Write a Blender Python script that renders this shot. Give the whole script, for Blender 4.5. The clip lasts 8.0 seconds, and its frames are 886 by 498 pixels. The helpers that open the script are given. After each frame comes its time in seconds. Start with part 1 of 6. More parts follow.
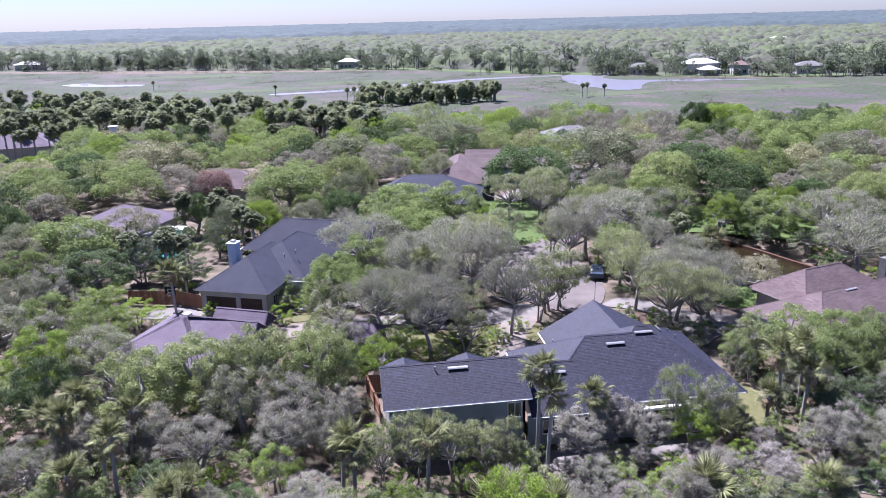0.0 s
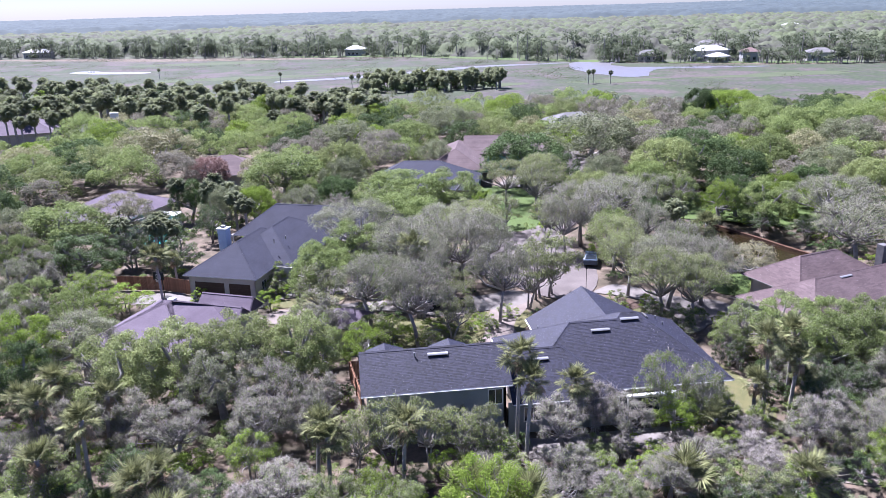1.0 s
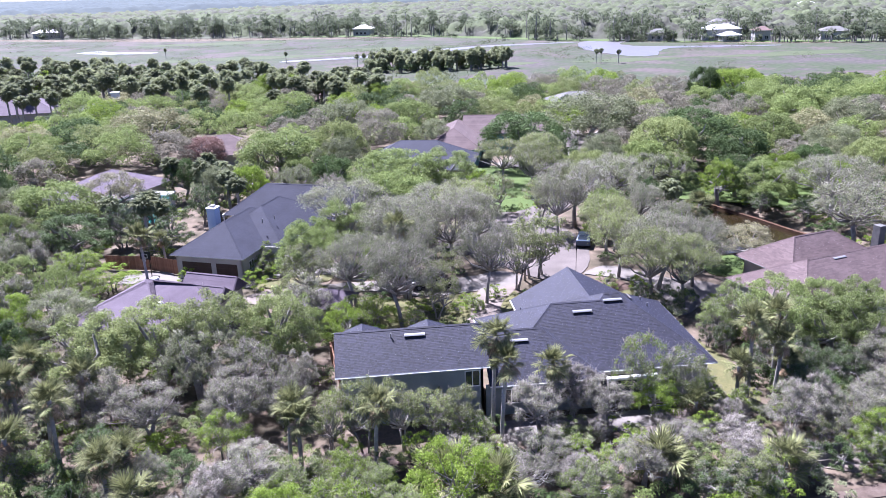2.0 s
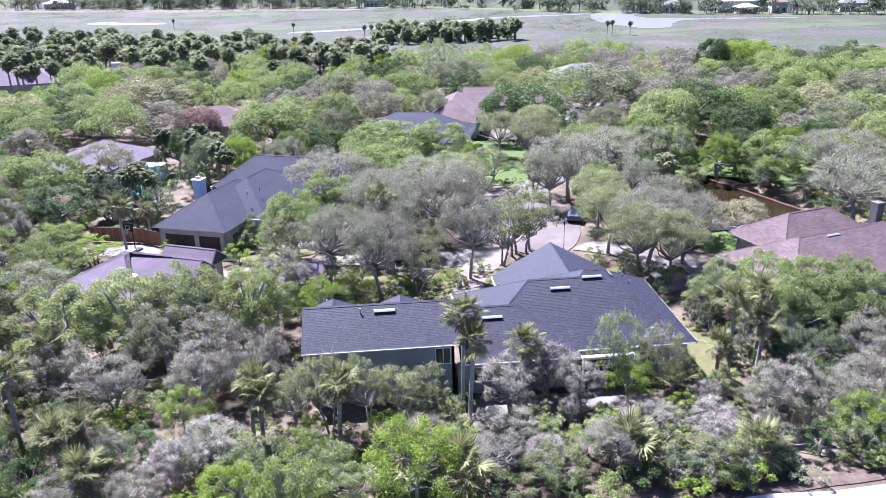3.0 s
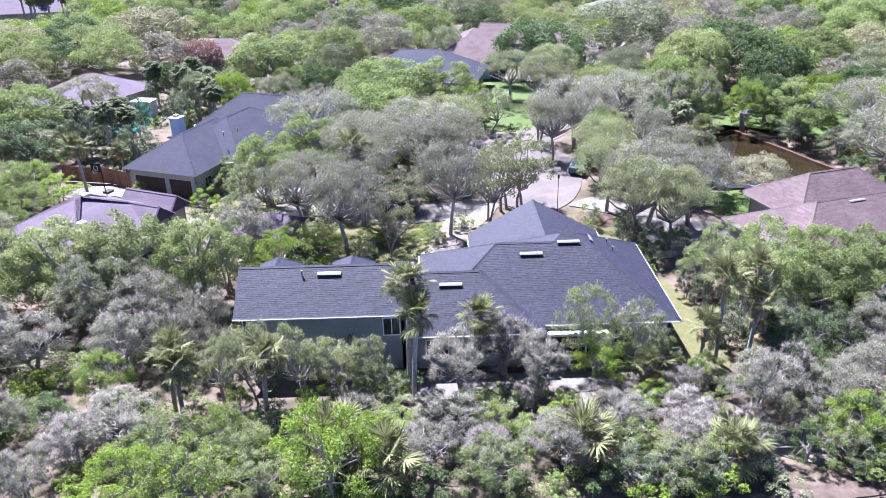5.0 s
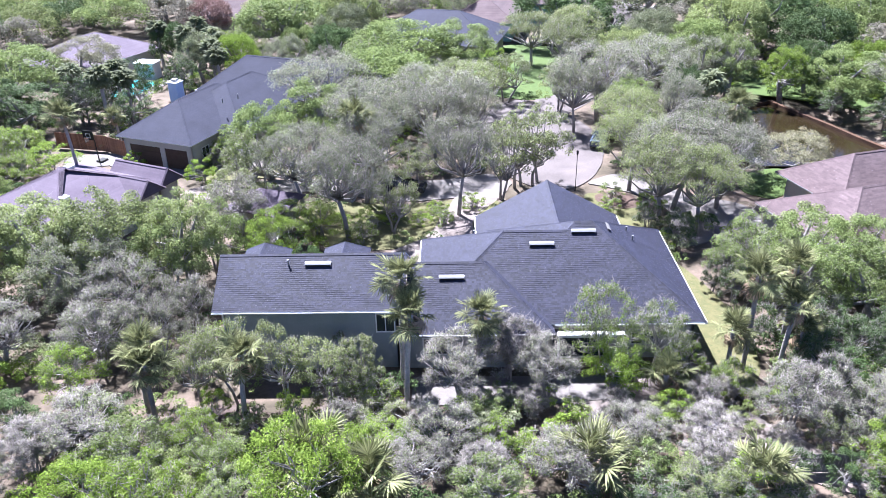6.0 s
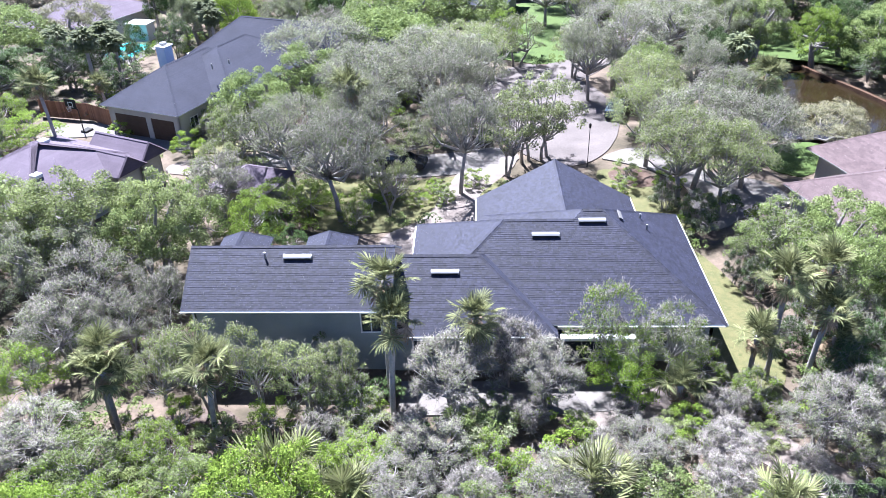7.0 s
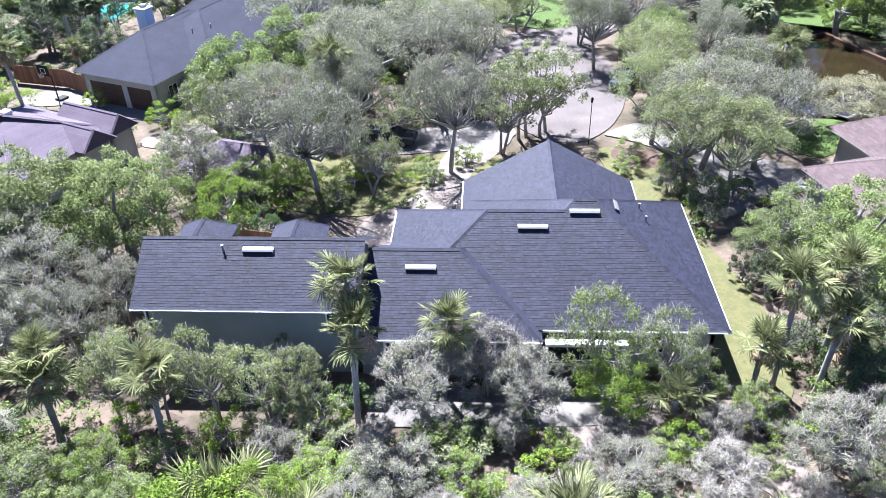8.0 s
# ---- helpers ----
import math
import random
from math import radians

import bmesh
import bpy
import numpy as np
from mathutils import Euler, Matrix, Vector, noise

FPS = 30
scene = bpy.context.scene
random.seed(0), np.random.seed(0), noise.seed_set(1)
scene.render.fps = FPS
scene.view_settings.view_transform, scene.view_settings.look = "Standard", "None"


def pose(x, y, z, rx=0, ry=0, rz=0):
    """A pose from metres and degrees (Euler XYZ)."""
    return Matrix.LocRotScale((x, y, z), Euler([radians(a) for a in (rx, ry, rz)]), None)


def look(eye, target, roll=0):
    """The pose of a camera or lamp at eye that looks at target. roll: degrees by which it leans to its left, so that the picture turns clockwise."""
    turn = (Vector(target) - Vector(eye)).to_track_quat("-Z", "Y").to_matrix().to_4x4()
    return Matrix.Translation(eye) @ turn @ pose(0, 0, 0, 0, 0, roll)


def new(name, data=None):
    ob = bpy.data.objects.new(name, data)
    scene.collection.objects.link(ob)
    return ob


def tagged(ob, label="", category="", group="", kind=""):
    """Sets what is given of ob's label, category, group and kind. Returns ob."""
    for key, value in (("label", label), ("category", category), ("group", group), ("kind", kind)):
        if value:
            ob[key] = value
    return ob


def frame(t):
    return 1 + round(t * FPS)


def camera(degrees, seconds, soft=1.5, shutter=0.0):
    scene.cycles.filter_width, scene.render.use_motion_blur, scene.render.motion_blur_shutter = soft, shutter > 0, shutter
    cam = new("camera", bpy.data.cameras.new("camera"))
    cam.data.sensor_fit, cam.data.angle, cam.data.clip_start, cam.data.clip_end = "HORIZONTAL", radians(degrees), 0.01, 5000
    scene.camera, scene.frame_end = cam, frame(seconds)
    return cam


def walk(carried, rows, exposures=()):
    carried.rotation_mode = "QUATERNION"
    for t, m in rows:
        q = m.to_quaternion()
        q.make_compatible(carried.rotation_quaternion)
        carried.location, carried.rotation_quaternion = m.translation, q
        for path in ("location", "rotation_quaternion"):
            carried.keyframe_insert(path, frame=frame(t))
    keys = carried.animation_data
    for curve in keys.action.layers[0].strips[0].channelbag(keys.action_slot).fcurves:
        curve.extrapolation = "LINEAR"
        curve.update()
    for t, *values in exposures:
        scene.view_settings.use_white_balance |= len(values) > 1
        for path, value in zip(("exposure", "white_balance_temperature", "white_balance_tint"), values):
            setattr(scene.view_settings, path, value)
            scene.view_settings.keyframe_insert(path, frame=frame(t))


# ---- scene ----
# The camera and its way
cam = camera(60.6, 8.0, 0.8)
PATH = [
    (0, (0.748, -0.061, 33.05), (0.992, 1.839, 32.473), -1.5),
    (0.5, (1.932, 0.21, 32.683), (2.161, 2.108, 32.095), -1.6),
    (1, (3.193, 0.52, 32.334), (3.409, 2.414, 31.73), -1.6),
    (1.5, (4.514, 0.819, 32.054), (4.714, 2.709, 31.43), -1.7),
    (3, (9.37, 2.501, 31.084), (9.511, 4.365, 30.372), -1.7),
    (3.5, (11.177, 3.518, 30.706), (11.294, 5.371, 29.961), -1.6),
    (4, (12.909, 4.777, 30.41), (13.002, 6.616, 29.63), -1.5),
    (4.5, (14.505, 6.454, 30.071), (14.569, 8.28, 29.256), -1.4),
    (5, (15.876, 8.69, 29.803), (15.903, 10.498, 28.948), -1.3),
    (6.5, (18.028, 16.526, 29.027), (17.965, 18.26, 28.032), -1.5),
    (7, (18.793, 18.944, 28.805), (18.708, 20.648, 27.762), -1.8),
    (7.5, (19.679, 21.171, 28.526), (19.573, 22.846, 27.437), -1.9),
    (8, (20.635, 23.358, 28.127), (20.513, 25.004, 26.998), -1.9),
]
EXPOSURE = [(0, 2.02, 5630, 26), (1.5, 2.26, 5620, 26), (3.5, 2.53, 5590, 26), (5, 2.60, 5590, 23), (6.5, 2.68, 5580, 17), (8, 2.63, 5640, 13)]
walk(cam, [(t, look(eye, target, roll)) for t, eye, target, roll in PATH], [(t, stops, kelvin, tint) for t, stops, kelvin, tint in EXPOSURE])

# Daylight: a high sun, ahead and to the left of the walk
SUN_DIR = Vector((-0.26, 0.46, 0.84)).normalized()
world = bpy.data.worlds.new("sky")
scene.world = world
world.use_nodes = True
wn = world.node_tree
sky = wn.nodes.new("ShaderNodeTexSky")
sky.sky_type = "NISHITA"
sky.sun_disc = False
sky.sun_elevation = math.asin(SUN_DIR.z)
sky.sun_rotation = math.atan2(SUN_DIR.x, SUN_DIR.y)
sky.dust_density = 0.4
sky.ozone_density = 3.0
cool = wn.nodes.new("ShaderNodeMix")
cool.data_type, cool.blend_type = "RGBA", "MULTIPLY"
cool.inputs["Factor"].default_value = 1.0
cool.inputs["B"].default_value = (0.90, 0.97, 1.22, 1)
wn.links.new(sky.outputs["Color"], cool.inputs["A"])
wn.links.new(cool.outputs["Result"], wn.nodes["Background"].inputs["Color"])
wn.nodes["Background"].inputs["Strength"].default_value = 0.031
sun_data = bpy.data.lights.new("sun", "SUN")
sun_data.energy, sun_data.angle, sun_data.color = 5.0, radians(0.55), (1.0, 0.975, 0.94)
sun = new("sun", sun_data)
sun.matrix_world = look(SUN_DIR * 200, (0, 0, 0))


# ---------------------------------------------------------------- materials
def material(name, colors, scale=1.0, rough=0.8, bump=0.0, bump_scale=30.0, vary=0.0, island=0.0, metal=0.0, translucent=0.0, coord="Object", detail=6.0, fine=0.0):
    """Mottled surface: colour ramp over two noises, with an own shade per object or per piece."""
    m = bpy.data.materials.new(name)
    m.use_nodes = True
    nt = m.node_tree
    n, l = nt.nodes, nt.links
    bsdf = n["Principled BSDF"]
    tc = n.new("ShaderNodeTexCoord")
    noi = n.new("ShaderNodeTexNoise")
    noi.inputs["Scale"].default_value = scale
    noi.inputs["Detail"].default_value = detail
    noi.inputs["Roughness"].default_value = 0.62
    l.new(tc.outputs[coord], noi.inputs["Vector"])
    ramp = n.new("ShaderNodeValToRGB")
    el = ramp.color_ramp.elements
    while len(el) < len(colors):
        el.new(0.5)
    for i, c in enumerate(colors):
        el[i].position = 0.28 + 0.44 * i / max(1, len(colors) - 1)
        el[i].color = (*c, 1)
    l.new(noi.outputs["Fac"], ramp.inputs["Fac"])
    out = ramp.outputs["Color"]

    def shade(value, amount):
        nonlocal out
        mr = n.new("ShaderNodeMapRange")
        mr.inputs["To Min"].default_value = 1 - amount
        mr.inputs["To Max"].default_value = 1 + amount
        l.new(value, mr.inputs["Value"])
        hsv = n.new("ShaderNodeHueSaturation")
        l.new(mr.outputs["Result"], hsv.inputs["Value"])
        l.new(out, hsv.inputs["Color"])
        out = hsv.outputs["Color"]

    if fine:
        f2 = n.new("ShaderNodeTexNoise")
        f2.inputs["Scale"].default_value = scale * 23
        f2.inputs["Detail"].default_value = 4
        l.new(tc.outputs[coord], f2.inputs["Vector"])
        shade(f2.outputs["Fac"], fine)
    if vary:
        shade(n.new("ShaderNodeObjectInfo").outputs["Random"], vary)
    if island:
        shade(n.new("ShaderNodeNewGeometry").outputs["Random Per Island"], island)
    l.new(out, bsdf.inputs["Base Color"])
    bsdf.inputs["Roughness"].default_value = rough
    bsdf.inputs["Metallic"].default_value = metal
    bsdf.inputs["Specular IOR Level"].default_value = 0.3
    if bump:
        b2 = n.new("ShaderNodeTexNoise")
        b2.inputs["Scale"].default_value = bump_scale
        b2.inputs["Detail"].default_value = 5
        l.new(tc.outputs[coord], b2.inputs["Vector"])
        bp = n.new("ShaderNodeBump")
        bp.inputs["Strength"].default_value = bump
        bp.inputs["Distance"].default_value = 0.05
        l.new(b2.outputs["Fac"], bp.inputs["Height"])
        l.new(bp.outputs["Normal"], bsdf.inputs["Normal"])
    if translucent:
        tr = n.new("ShaderNodeBsdfTranslucent")
        l.new(out, tr.inputs["Color"])
        mix = n.new("ShaderNodeMixShader")
        mix.inputs["Fac"].default_value = translucent
        l.new(bsdf.outputs["BSDF"], mix.inputs[1])
        l.new(tr.outputs["BSDF"], mix.inputs[2])
        l.new(mix.outputs["Shader"], n["Material Output"].inputs["Surface"])
    return m


def glass_material():
    m = bpy.data.materials.new("dark window glass")
    m.use_nodes = True
    b = m.node_tree.nodes["Principled BSDF"]
    b.inputs["Base Color"].default_value = (0.02, 0.025, 0.03, 1)
    b.inputs["Roughness"].default_value = 0.06
    b.inputs["Specular IOR Level"].default_value = 0.6
    return m


def water_material(name, deep, rough, ripple):
    m = material(name, [deep, tuple(c * 1.4 for c in deep)], scale=0.25, rough=rough, bump=ripple, bump_scale=2.2, coord="Object")
    m.node_tree.nodes["Principled BSDF"].inputs["Specular IOR Level"].default_value = 0.5
    return m


def leaf(name, a, b, tr=0.28, island=0.36, vary=0.25):
    m = material(name, [a, b], scale=0.7, rough=0.72, vary=vary, island=island, translucent=tr * 0.82)
    m.node_tree.nodes["Principled BSDF"].inputs["Specular IOR Level"].default_value = 0.16
    return m


LEAF = {
    "G": leaf("oak leaves", (0.106, 0.144, 0.043), (0.200, 0.244, 0.084), 0.48),
    "P": leaf("pale yellow green oak leaves", (0.138, 0.168, 0.057), (0.230, 0.262, 0.106), 0.5),
    "B": leaf("greyish oak leaves", (0.128, 0.145, 0.074), (0.210, 0.226, 0.130), 0.42),
    "Y": leaf("fresh green leaves", (0.106, 0.164, 0.020), (0.192, 0.258, 0.044), 0.52),
    "D": leaf("dark evergreen leaves", (0.038, 0.066, 0.020), (0.080, 0.118, 0.040), 0.3),
    "O": leaf("olive leaves", (0.160, 0.160, 0.080), (0.225, 0.215, 0.118), 0.3),
    "R": leaf("dull red leaves", (0.150, 0.090, 0.075), (0.205, 0.130, 0.110), 0.22),
}
FARBARE = leaf("brownish grey twiggy crowns", (0.126, 0.118, 0.088), (0.204, 0.188, 0.146), 0.42, 0.24)
TWIG = material("bare grey twigs", [(0.128, 0.114, 0.102), (0.248, 0.224, 0.204)], scale=3, rough=0.9, vary=0.15, island=0.4)
BARK = material("oak bark", [(0.15, 0.136, 0.128), (0.31, 0.288, 0.275)], scale=2.5, rough=0.9, bump=0.6, bump_scale=9, vary=0.2)
PALM_BARK = material("palm trunk bark", [(0.17, 0.155, 0.145), (0.30, 0.275, 0.255)], scale=4, rough=0.9, bump=0.7, bump_scale=12, vary=0.2)
PALM_LEAF = leaf("palm fronds", (0.098, 0.112, 0.042), (0.215, 0.218, 0.104), 0.34, 0.5, 0.35)
PALM_DARK = leaf("dark palm fronds", (0.098, 0.115, 0.060), (0.185, 0.200, 0.108), 0.55, 0.2, 0.3)
PALM_DEAD = leaf("dry palm fronds", (0.190, 0.130, 0.080), (0.340, 0.255, 0.165), 0.15, 0.4)

SLATE = material("charcoal shingles", [(0.0112, 0.0116, 0.0225), (0.0160, 0.0166, 0.0310)], scale=0.4, rough=0.7, bump=0.3, bump_scale=60, island=0.42, fine=0.2)
SLATE_B = material("dark slate shingles", [(0.0115, 0.0128, 0.0250), (0.0195, 0.0212, 0.0380)], scale=0.5, rough=0.85, bump=0.35, bump_scale=60, island=0.06, fine=0.2)
PURPLE = material("weathered purple brown shingles", [(0.066, 0.050, 0.068), (0.099, 0.079, 0.101)], scale=0.35, rough=0.9, bump=0.4, bump_scale=50, island=0.06, fine=0.18)
BROWN = material("reddish brown shingles", [(0.06134, 0.04185, 0.0433), (0.09381, 0.06783, 0.06783)], scale=0.4, rough=0.9, bump=0.5, bump_scale=50, island=0.16, fine=0.25)
GREYROOF = material("weathered grey shingles", [(0.07938, 0.07577, 0.07577), (0.1227, 0.1191, 0.1155)], scale=0.4, rough=0.9, island=0.14, fine=0.2)
WHITEROOF = material("white metal roofing", [(0.433, 0.4402, 0.4474), (0.5051, 0.5051, 0.5051)], scale=0.3, rough=0.4, island=0.05)
REDROOF = material("faded red roofing", [(0.09381, 0.05917, 0.05412), (0.1299, 0.08659, 0.07938)], scale=0.4, rough=0.85, island=0.12)
STUCCO = material("grey green stucco", [(0.1732, 0.1984, 0.202), (0.2237, 0.249, 0.2526)], scale=0.5, rough=0.9, bump=0.3, bump_scale=50, fine=0.08)
CREAM = material("cream stucco", [(0.3031, 0.2886, 0.267), (0.3752, 0.3608, 0.3392)], scale=0.5, rough=0.9, bump=0.3, bump_scale=50, fine=0.08)
TEAL = material("teal siding", [(0.1155, 0.2453, 0.2598), (0.1588, 0.3031, 0.3175)], scale=0.6, rough=0.7)
WHITE = material("white painted trim", [(0.534, 0.534, 0.5268), (0.5917, 0.5917, 0.5845)], scale=1.2, rough=0.5, fine=0.06)
PALEBLUE = material("pale blue chimney stucco", [(0.433, 0.4907, 0.534), (0.5051, 0.5556, 0.5917)], scale=0.8, rough=0.85, fine=0.06)
VENT = material("galvanised vent metal", [(0.1948, 0.1948, 0.202), (0.2598, 0.2598, 0.267)], scale=2, rough=0.4, metal=0.5)
BLACK = material("black paint and vent shade", [(0.008659, 0.008659, 0.008659), (0.01443, 0.01443, 0.01443)], scale=2, rough=0.8)
DOORBROWN = material("dark brown garage door", [(0.03608, 0.02165, 0.01732), (0.05773, 0.03608, 0.02886)], scale=1.0, rough=0.6, fine=0.1)
FENCE = material("red cedar boards", [(0.1588, 0.07577, 0.0433), (0.2453, 0.1299, 0.08298)], scale=1.5, rough=0.85, vary=0.25, bump=0.4, bump_scale=20)
GREYWALL = material("grey weathered boards", [(0.07938, 0.07721, 0.07577), (0.1299, 0.1263, 0.1241)], scale=1.5, rough=0.9, vary=0.15, bump=0.3)
GLASS = glass_material()
LITTER = material("leaf litter and sand", [(0.030, 0.024, 0.016), (0.056, 0.045, 0.029), (0.112, 0.084, 0.063), (0.046, 0.047, 0.020)], scale=0.22, rough=0.95, bump=0.6, bump_scale=3, detail=10, fine=0.35)
GRASS = material("lawn grass", [(0.026, 0.046, 0.008), (0.048, 0.076, 0.014), (0.036, 0.060, 0.010)], scale=0.6, rough=0.9, bump=0.5, bump_scale=14, fine=0.3)
DRYGRASS = material("dry yellow lawn", [(0.044, 0.053, 0.016), (0.094, 0.086, 0.036), (0.066, 0.068, 0.025), (0.114, 0.102, 0.052)], scale=1.1, rough=0.95, bump=0.8, bump_scale=14, detail=10, fine=0.5)
SAND = material("pale sand", [(0.100, 0.080, 0.069), (0.165, 0.140, 0.124)], scale=0.7, rough=0.95, bump=0.4, bump_scale=8, fine=0.2)
CONCRETE = material("weathered concrete", [(0.092, 0.081, 0.074), (0.150, 0.136, 0.125)], scale=0.35, rough=0.9, bump=0.25, bump_scale=20, fine=0.2)
PAVING = material("pinkish street paving", [(0.062, 0.052, 0.049), (0.112, 0.095, 0.090)], scale=0.25, rough=0.92, bump=0.3, bump_scale=15, fine=0.3)
ROAD = material("pale road", [(0.2886, 0.2778, 0.267), (0.3608, 0.35, 0.3355)], scale=0.3, rough=0.9, bump=0.2, bump_scale=15, fine=0.1)
MULCH = material("red brown mulch", [(0.0433, 0.02598, 0.01876), (0.09381, 0.06134, 0.04618)], scale=1.5, rough=0.95, bump=0.7, bump_scale=10, fine=0.3)
MARSH = material("marsh grass", [(0.020, 0.029, 0.011), (0.050, 0.040, 0.040), (0.026, 0.038, 0.014), (0.062, 0.047, 0.046), (0.040, 0.042, 0.024)], scale=0.022, rough=0.95, detail=14, fine=0.85)
SEDGE = leaf("green marsh grass", (0.052, 0.068, 0.028), (0.090, 0.108, 0.048), 0.3, 0.15)
REDSAND = material("reddish littered sand", [(0.0305, 0.02237, 0.01708), (0.06507, 0.04678, 0.03742), (0.0976, 0.07524, 0.06304)], scale=1.1, rough=0.95, bump=0.6, bump_scale=8, fine=0.35)
REED = material("marsh reeds", [(0.034, 0.0476, 0.0187), (0.0527, 0.0629, 0.0289)], scale=0.06, rough=0.95, fine=0.3)
FARFLOOR = material("woodland floor", [(0.0369, 0.0451, 0.02624), (0.0615, 0.0656, 0.041)], scale=0.02, rough=0.95)
CREEK = water_material("tidal creek water", (0.080, 0.076, 0.084), 0.4, 0.3)
POND = water_material("brown pond water", (0.0120, 0.0082, 0.0040), 0.10, 0.08)
POOL = water_material("turquoise pool water", (0.041, 0.3444, 0.3608), 0.1, 0.2)
BANK = material("clay pond bank", [(0.03444, 0.01673, 0.007872), (0.0738, 0.0369, 0.0187)], scale=0.8, rough=0.9, bump=0.4)
# Haze is painted into this base colour as a blue-green cast.
HAZEWOOD = material("haze-tinted horizon woods", [(0.022, 0.034, 0.039), (0.046, 0.060, 0.060)], scale=0.006, rough=0.95, detail=10, fine=0.25)
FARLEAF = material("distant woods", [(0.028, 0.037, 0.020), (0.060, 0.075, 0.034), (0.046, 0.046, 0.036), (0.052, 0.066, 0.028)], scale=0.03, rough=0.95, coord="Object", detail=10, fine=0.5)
# Base colour lightened in place of haze over the trees' shaded side.
SHORELEAF = leaf("haze-lightened shore oak leaves", (0.068, 0.088, 0.050), (0.130, 0.150, 0.088), 0.45, 0.16)
CARPAINT = material("dark car paint", [(0.0164, 0.01804, 0.0246), (0.0246, 0.02624, 0.0328)], scale=1, rough=0.25, metal=0.2)
CARBLUE = material("blue grey car paint", [(0.045, 0.062, 0.092), (0.055, 0.074, 0.108)], scale=1, rough=0.25, metal=0.2)
RUBBER = material("black rubber", [(0.0123, 0.0123, 0.0123), (0.0205, 0.0205, 0.0205)], scale=3, rough=0.9)


# ---------------------------------------------------------------- builders
def mesh_from(name, verts, faces, mats, smooth=False):
    me = bpy.data.meshes.new(name)
    me.from_pydata(verts, [], faces)
    for m in mats if isinstance(mats, (list, tuple)) else [mats]:
        me.materials.append(m)
    if smooth:
        me.polygons.foreach_set("use_smooth", [True] * len(me.polygons))
    me.update()
    return me


def hang(ob, parent, label=""):
    ob.parent = parent
    if label:
        ob["label"] = label
    return ob


def part(name, bm, mat, parent, label=""):
    me = bpy.data.meshes.new(name)
    bm.to_mesh(me)
    bm.free()
    me.materials.append(mat)
    return hang(new(name, me), parent, label)


def thing(name, m, label, category, group="", kind=""):
    e = new(name)
    e.empty_display_size = 0.3
    e.matrix_world = m
    return tagged(e, label, category, group, kind)


def box(x0, x1, y0, y1, z0, z1, bevel=0.0, bm=None):
    own = bm is None
    bm = bmesh.new() if own else bm
    vs = [bm.verts.new((x, y, z)) for z in (z0, z1) for x, y in ((x0, y0), (x1, y0), (x1, y1), (x0, y1))]
    fs = [bm.faces.new([vs[i] for i in f]) for f in ((3, 2, 1, 0), (4, 5, 6, 7), (0, 1, 5, 4), (1, 2, 6, 5), (2, 3, 7, 6), (3, 0, 4, 7))]
    if bevel and own:
        bmesh.ops.bevel(bm, geom=bm.edges[:], offset=bevel, segments=1, affect="EDGES")
    return bm


def tube_arrays(points, radii, sides=6):
    """Tapered tube through points: vertices and faces."""
    vs, fs = [], []
    for i, (p, r) in enumerate(zip(points, radii)):
        p = Vector(p)
        d = Vector(points[min(i + 1, len(points) - 1)]) - Vector(points[max(i - 1, 0)])
        d.normalize()
        a = d.orthogonal().normalized()
        b = d.cross(a)
        for k in range(sides):
            w = 2 * math.pi * k / sides
            vs.append(p + a * (r * math.cos(w)) + b * (r * math.sin(w)))
    for i in range(len(points) - 1):
        for k in range(sides):
            k2 = (k + 1) % sides
            fs.append((i * sides + k, i * sides + k2, (i + 1) * sides + k2, (i + 1) * sides + k))
    fs.append(tuple(range(sides))[::-1])
    fs.append(tuple((len(points) - 1) * sides + k for k in range(sides)))
    return vs, fs


def join_arrays(pieces):
    vs, fs = [], []
    for v, f in pieces:
        o = len(vs)
        vs.extend(v)
        fs.extend(tuple(i + o for i in q) for q in f)
    return vs, fs


def smooth_outline(pts, steps=6, wobble=0.0, seed=0):
    rnd = random.Random(seed)
    out, n = [], len(pts)
    for i in range(n):
        p0, p1, p2, p3 = (Vector(pts[(i + k) % n]) for k in (-1, 0, 1, 2))
        for s in range(steps):
            t = s / steps
            q = 0.5 * ((2 * p1) + (p2 - p0) * t + (2 * p0 - 5 * p1 + 4 * p2 - p3) * t * t + (3 * p1 - p0 - 3 * p2 + p3) * t ** 3)
            out.append((q.x + rnd.uniform(-wobble, wobble), q.y + rnd.uniform(-wobble, wobble)))
    return out


def slab(name, pts, z, mat, label, category, depth=0.12, steps=6, wobble=0.05, kind="structure"):
    """Flat patch of ground cover with its own edge and depth."""
    o = smooth_outline(pts, steps, wobble, len(name)) if steps > 1 else pts
    n = len(o)
    vs = [(x, y, z) for x, y in o] + [(x, y, z - depth) for x, y in o]
    fs = [tuple(range(n))] + [(i, i + n, (i + 1) % n + n, (i + 1) % n) for i in range(n)]
    me = mesh_from(name, vs, fs, mat)
    bm = bmesh.new()
    bm.from_mesh(me)
    bmesh.ops.recalc_face_normals(bm, faces=bm.faces)
    bm.to_mesh(me)
    bm.free()
    return tagged(new(name, me), label, category, kind=kind)


def strip(name, line, width, z, mat, label, category, depth=0.12):
    """A path of even width along a line."""
    P = [Vector((*p, 0)) for p in line]
    left, right = [], []
    for i, p in enumerate(P):
        d = (P[min(i + 1, len(P) - 1)] - P[max(i - 1, 0)]).normalized()
        w = Vector((-d.y, d.x, 0)) * width / 2
        left.append(((p + w).x, (p + w).y))
        right.append(((p - w).x, (p - w).y))
    return slab(name, left + right[::-1], z, mat, label, category, depth, 1, 0)


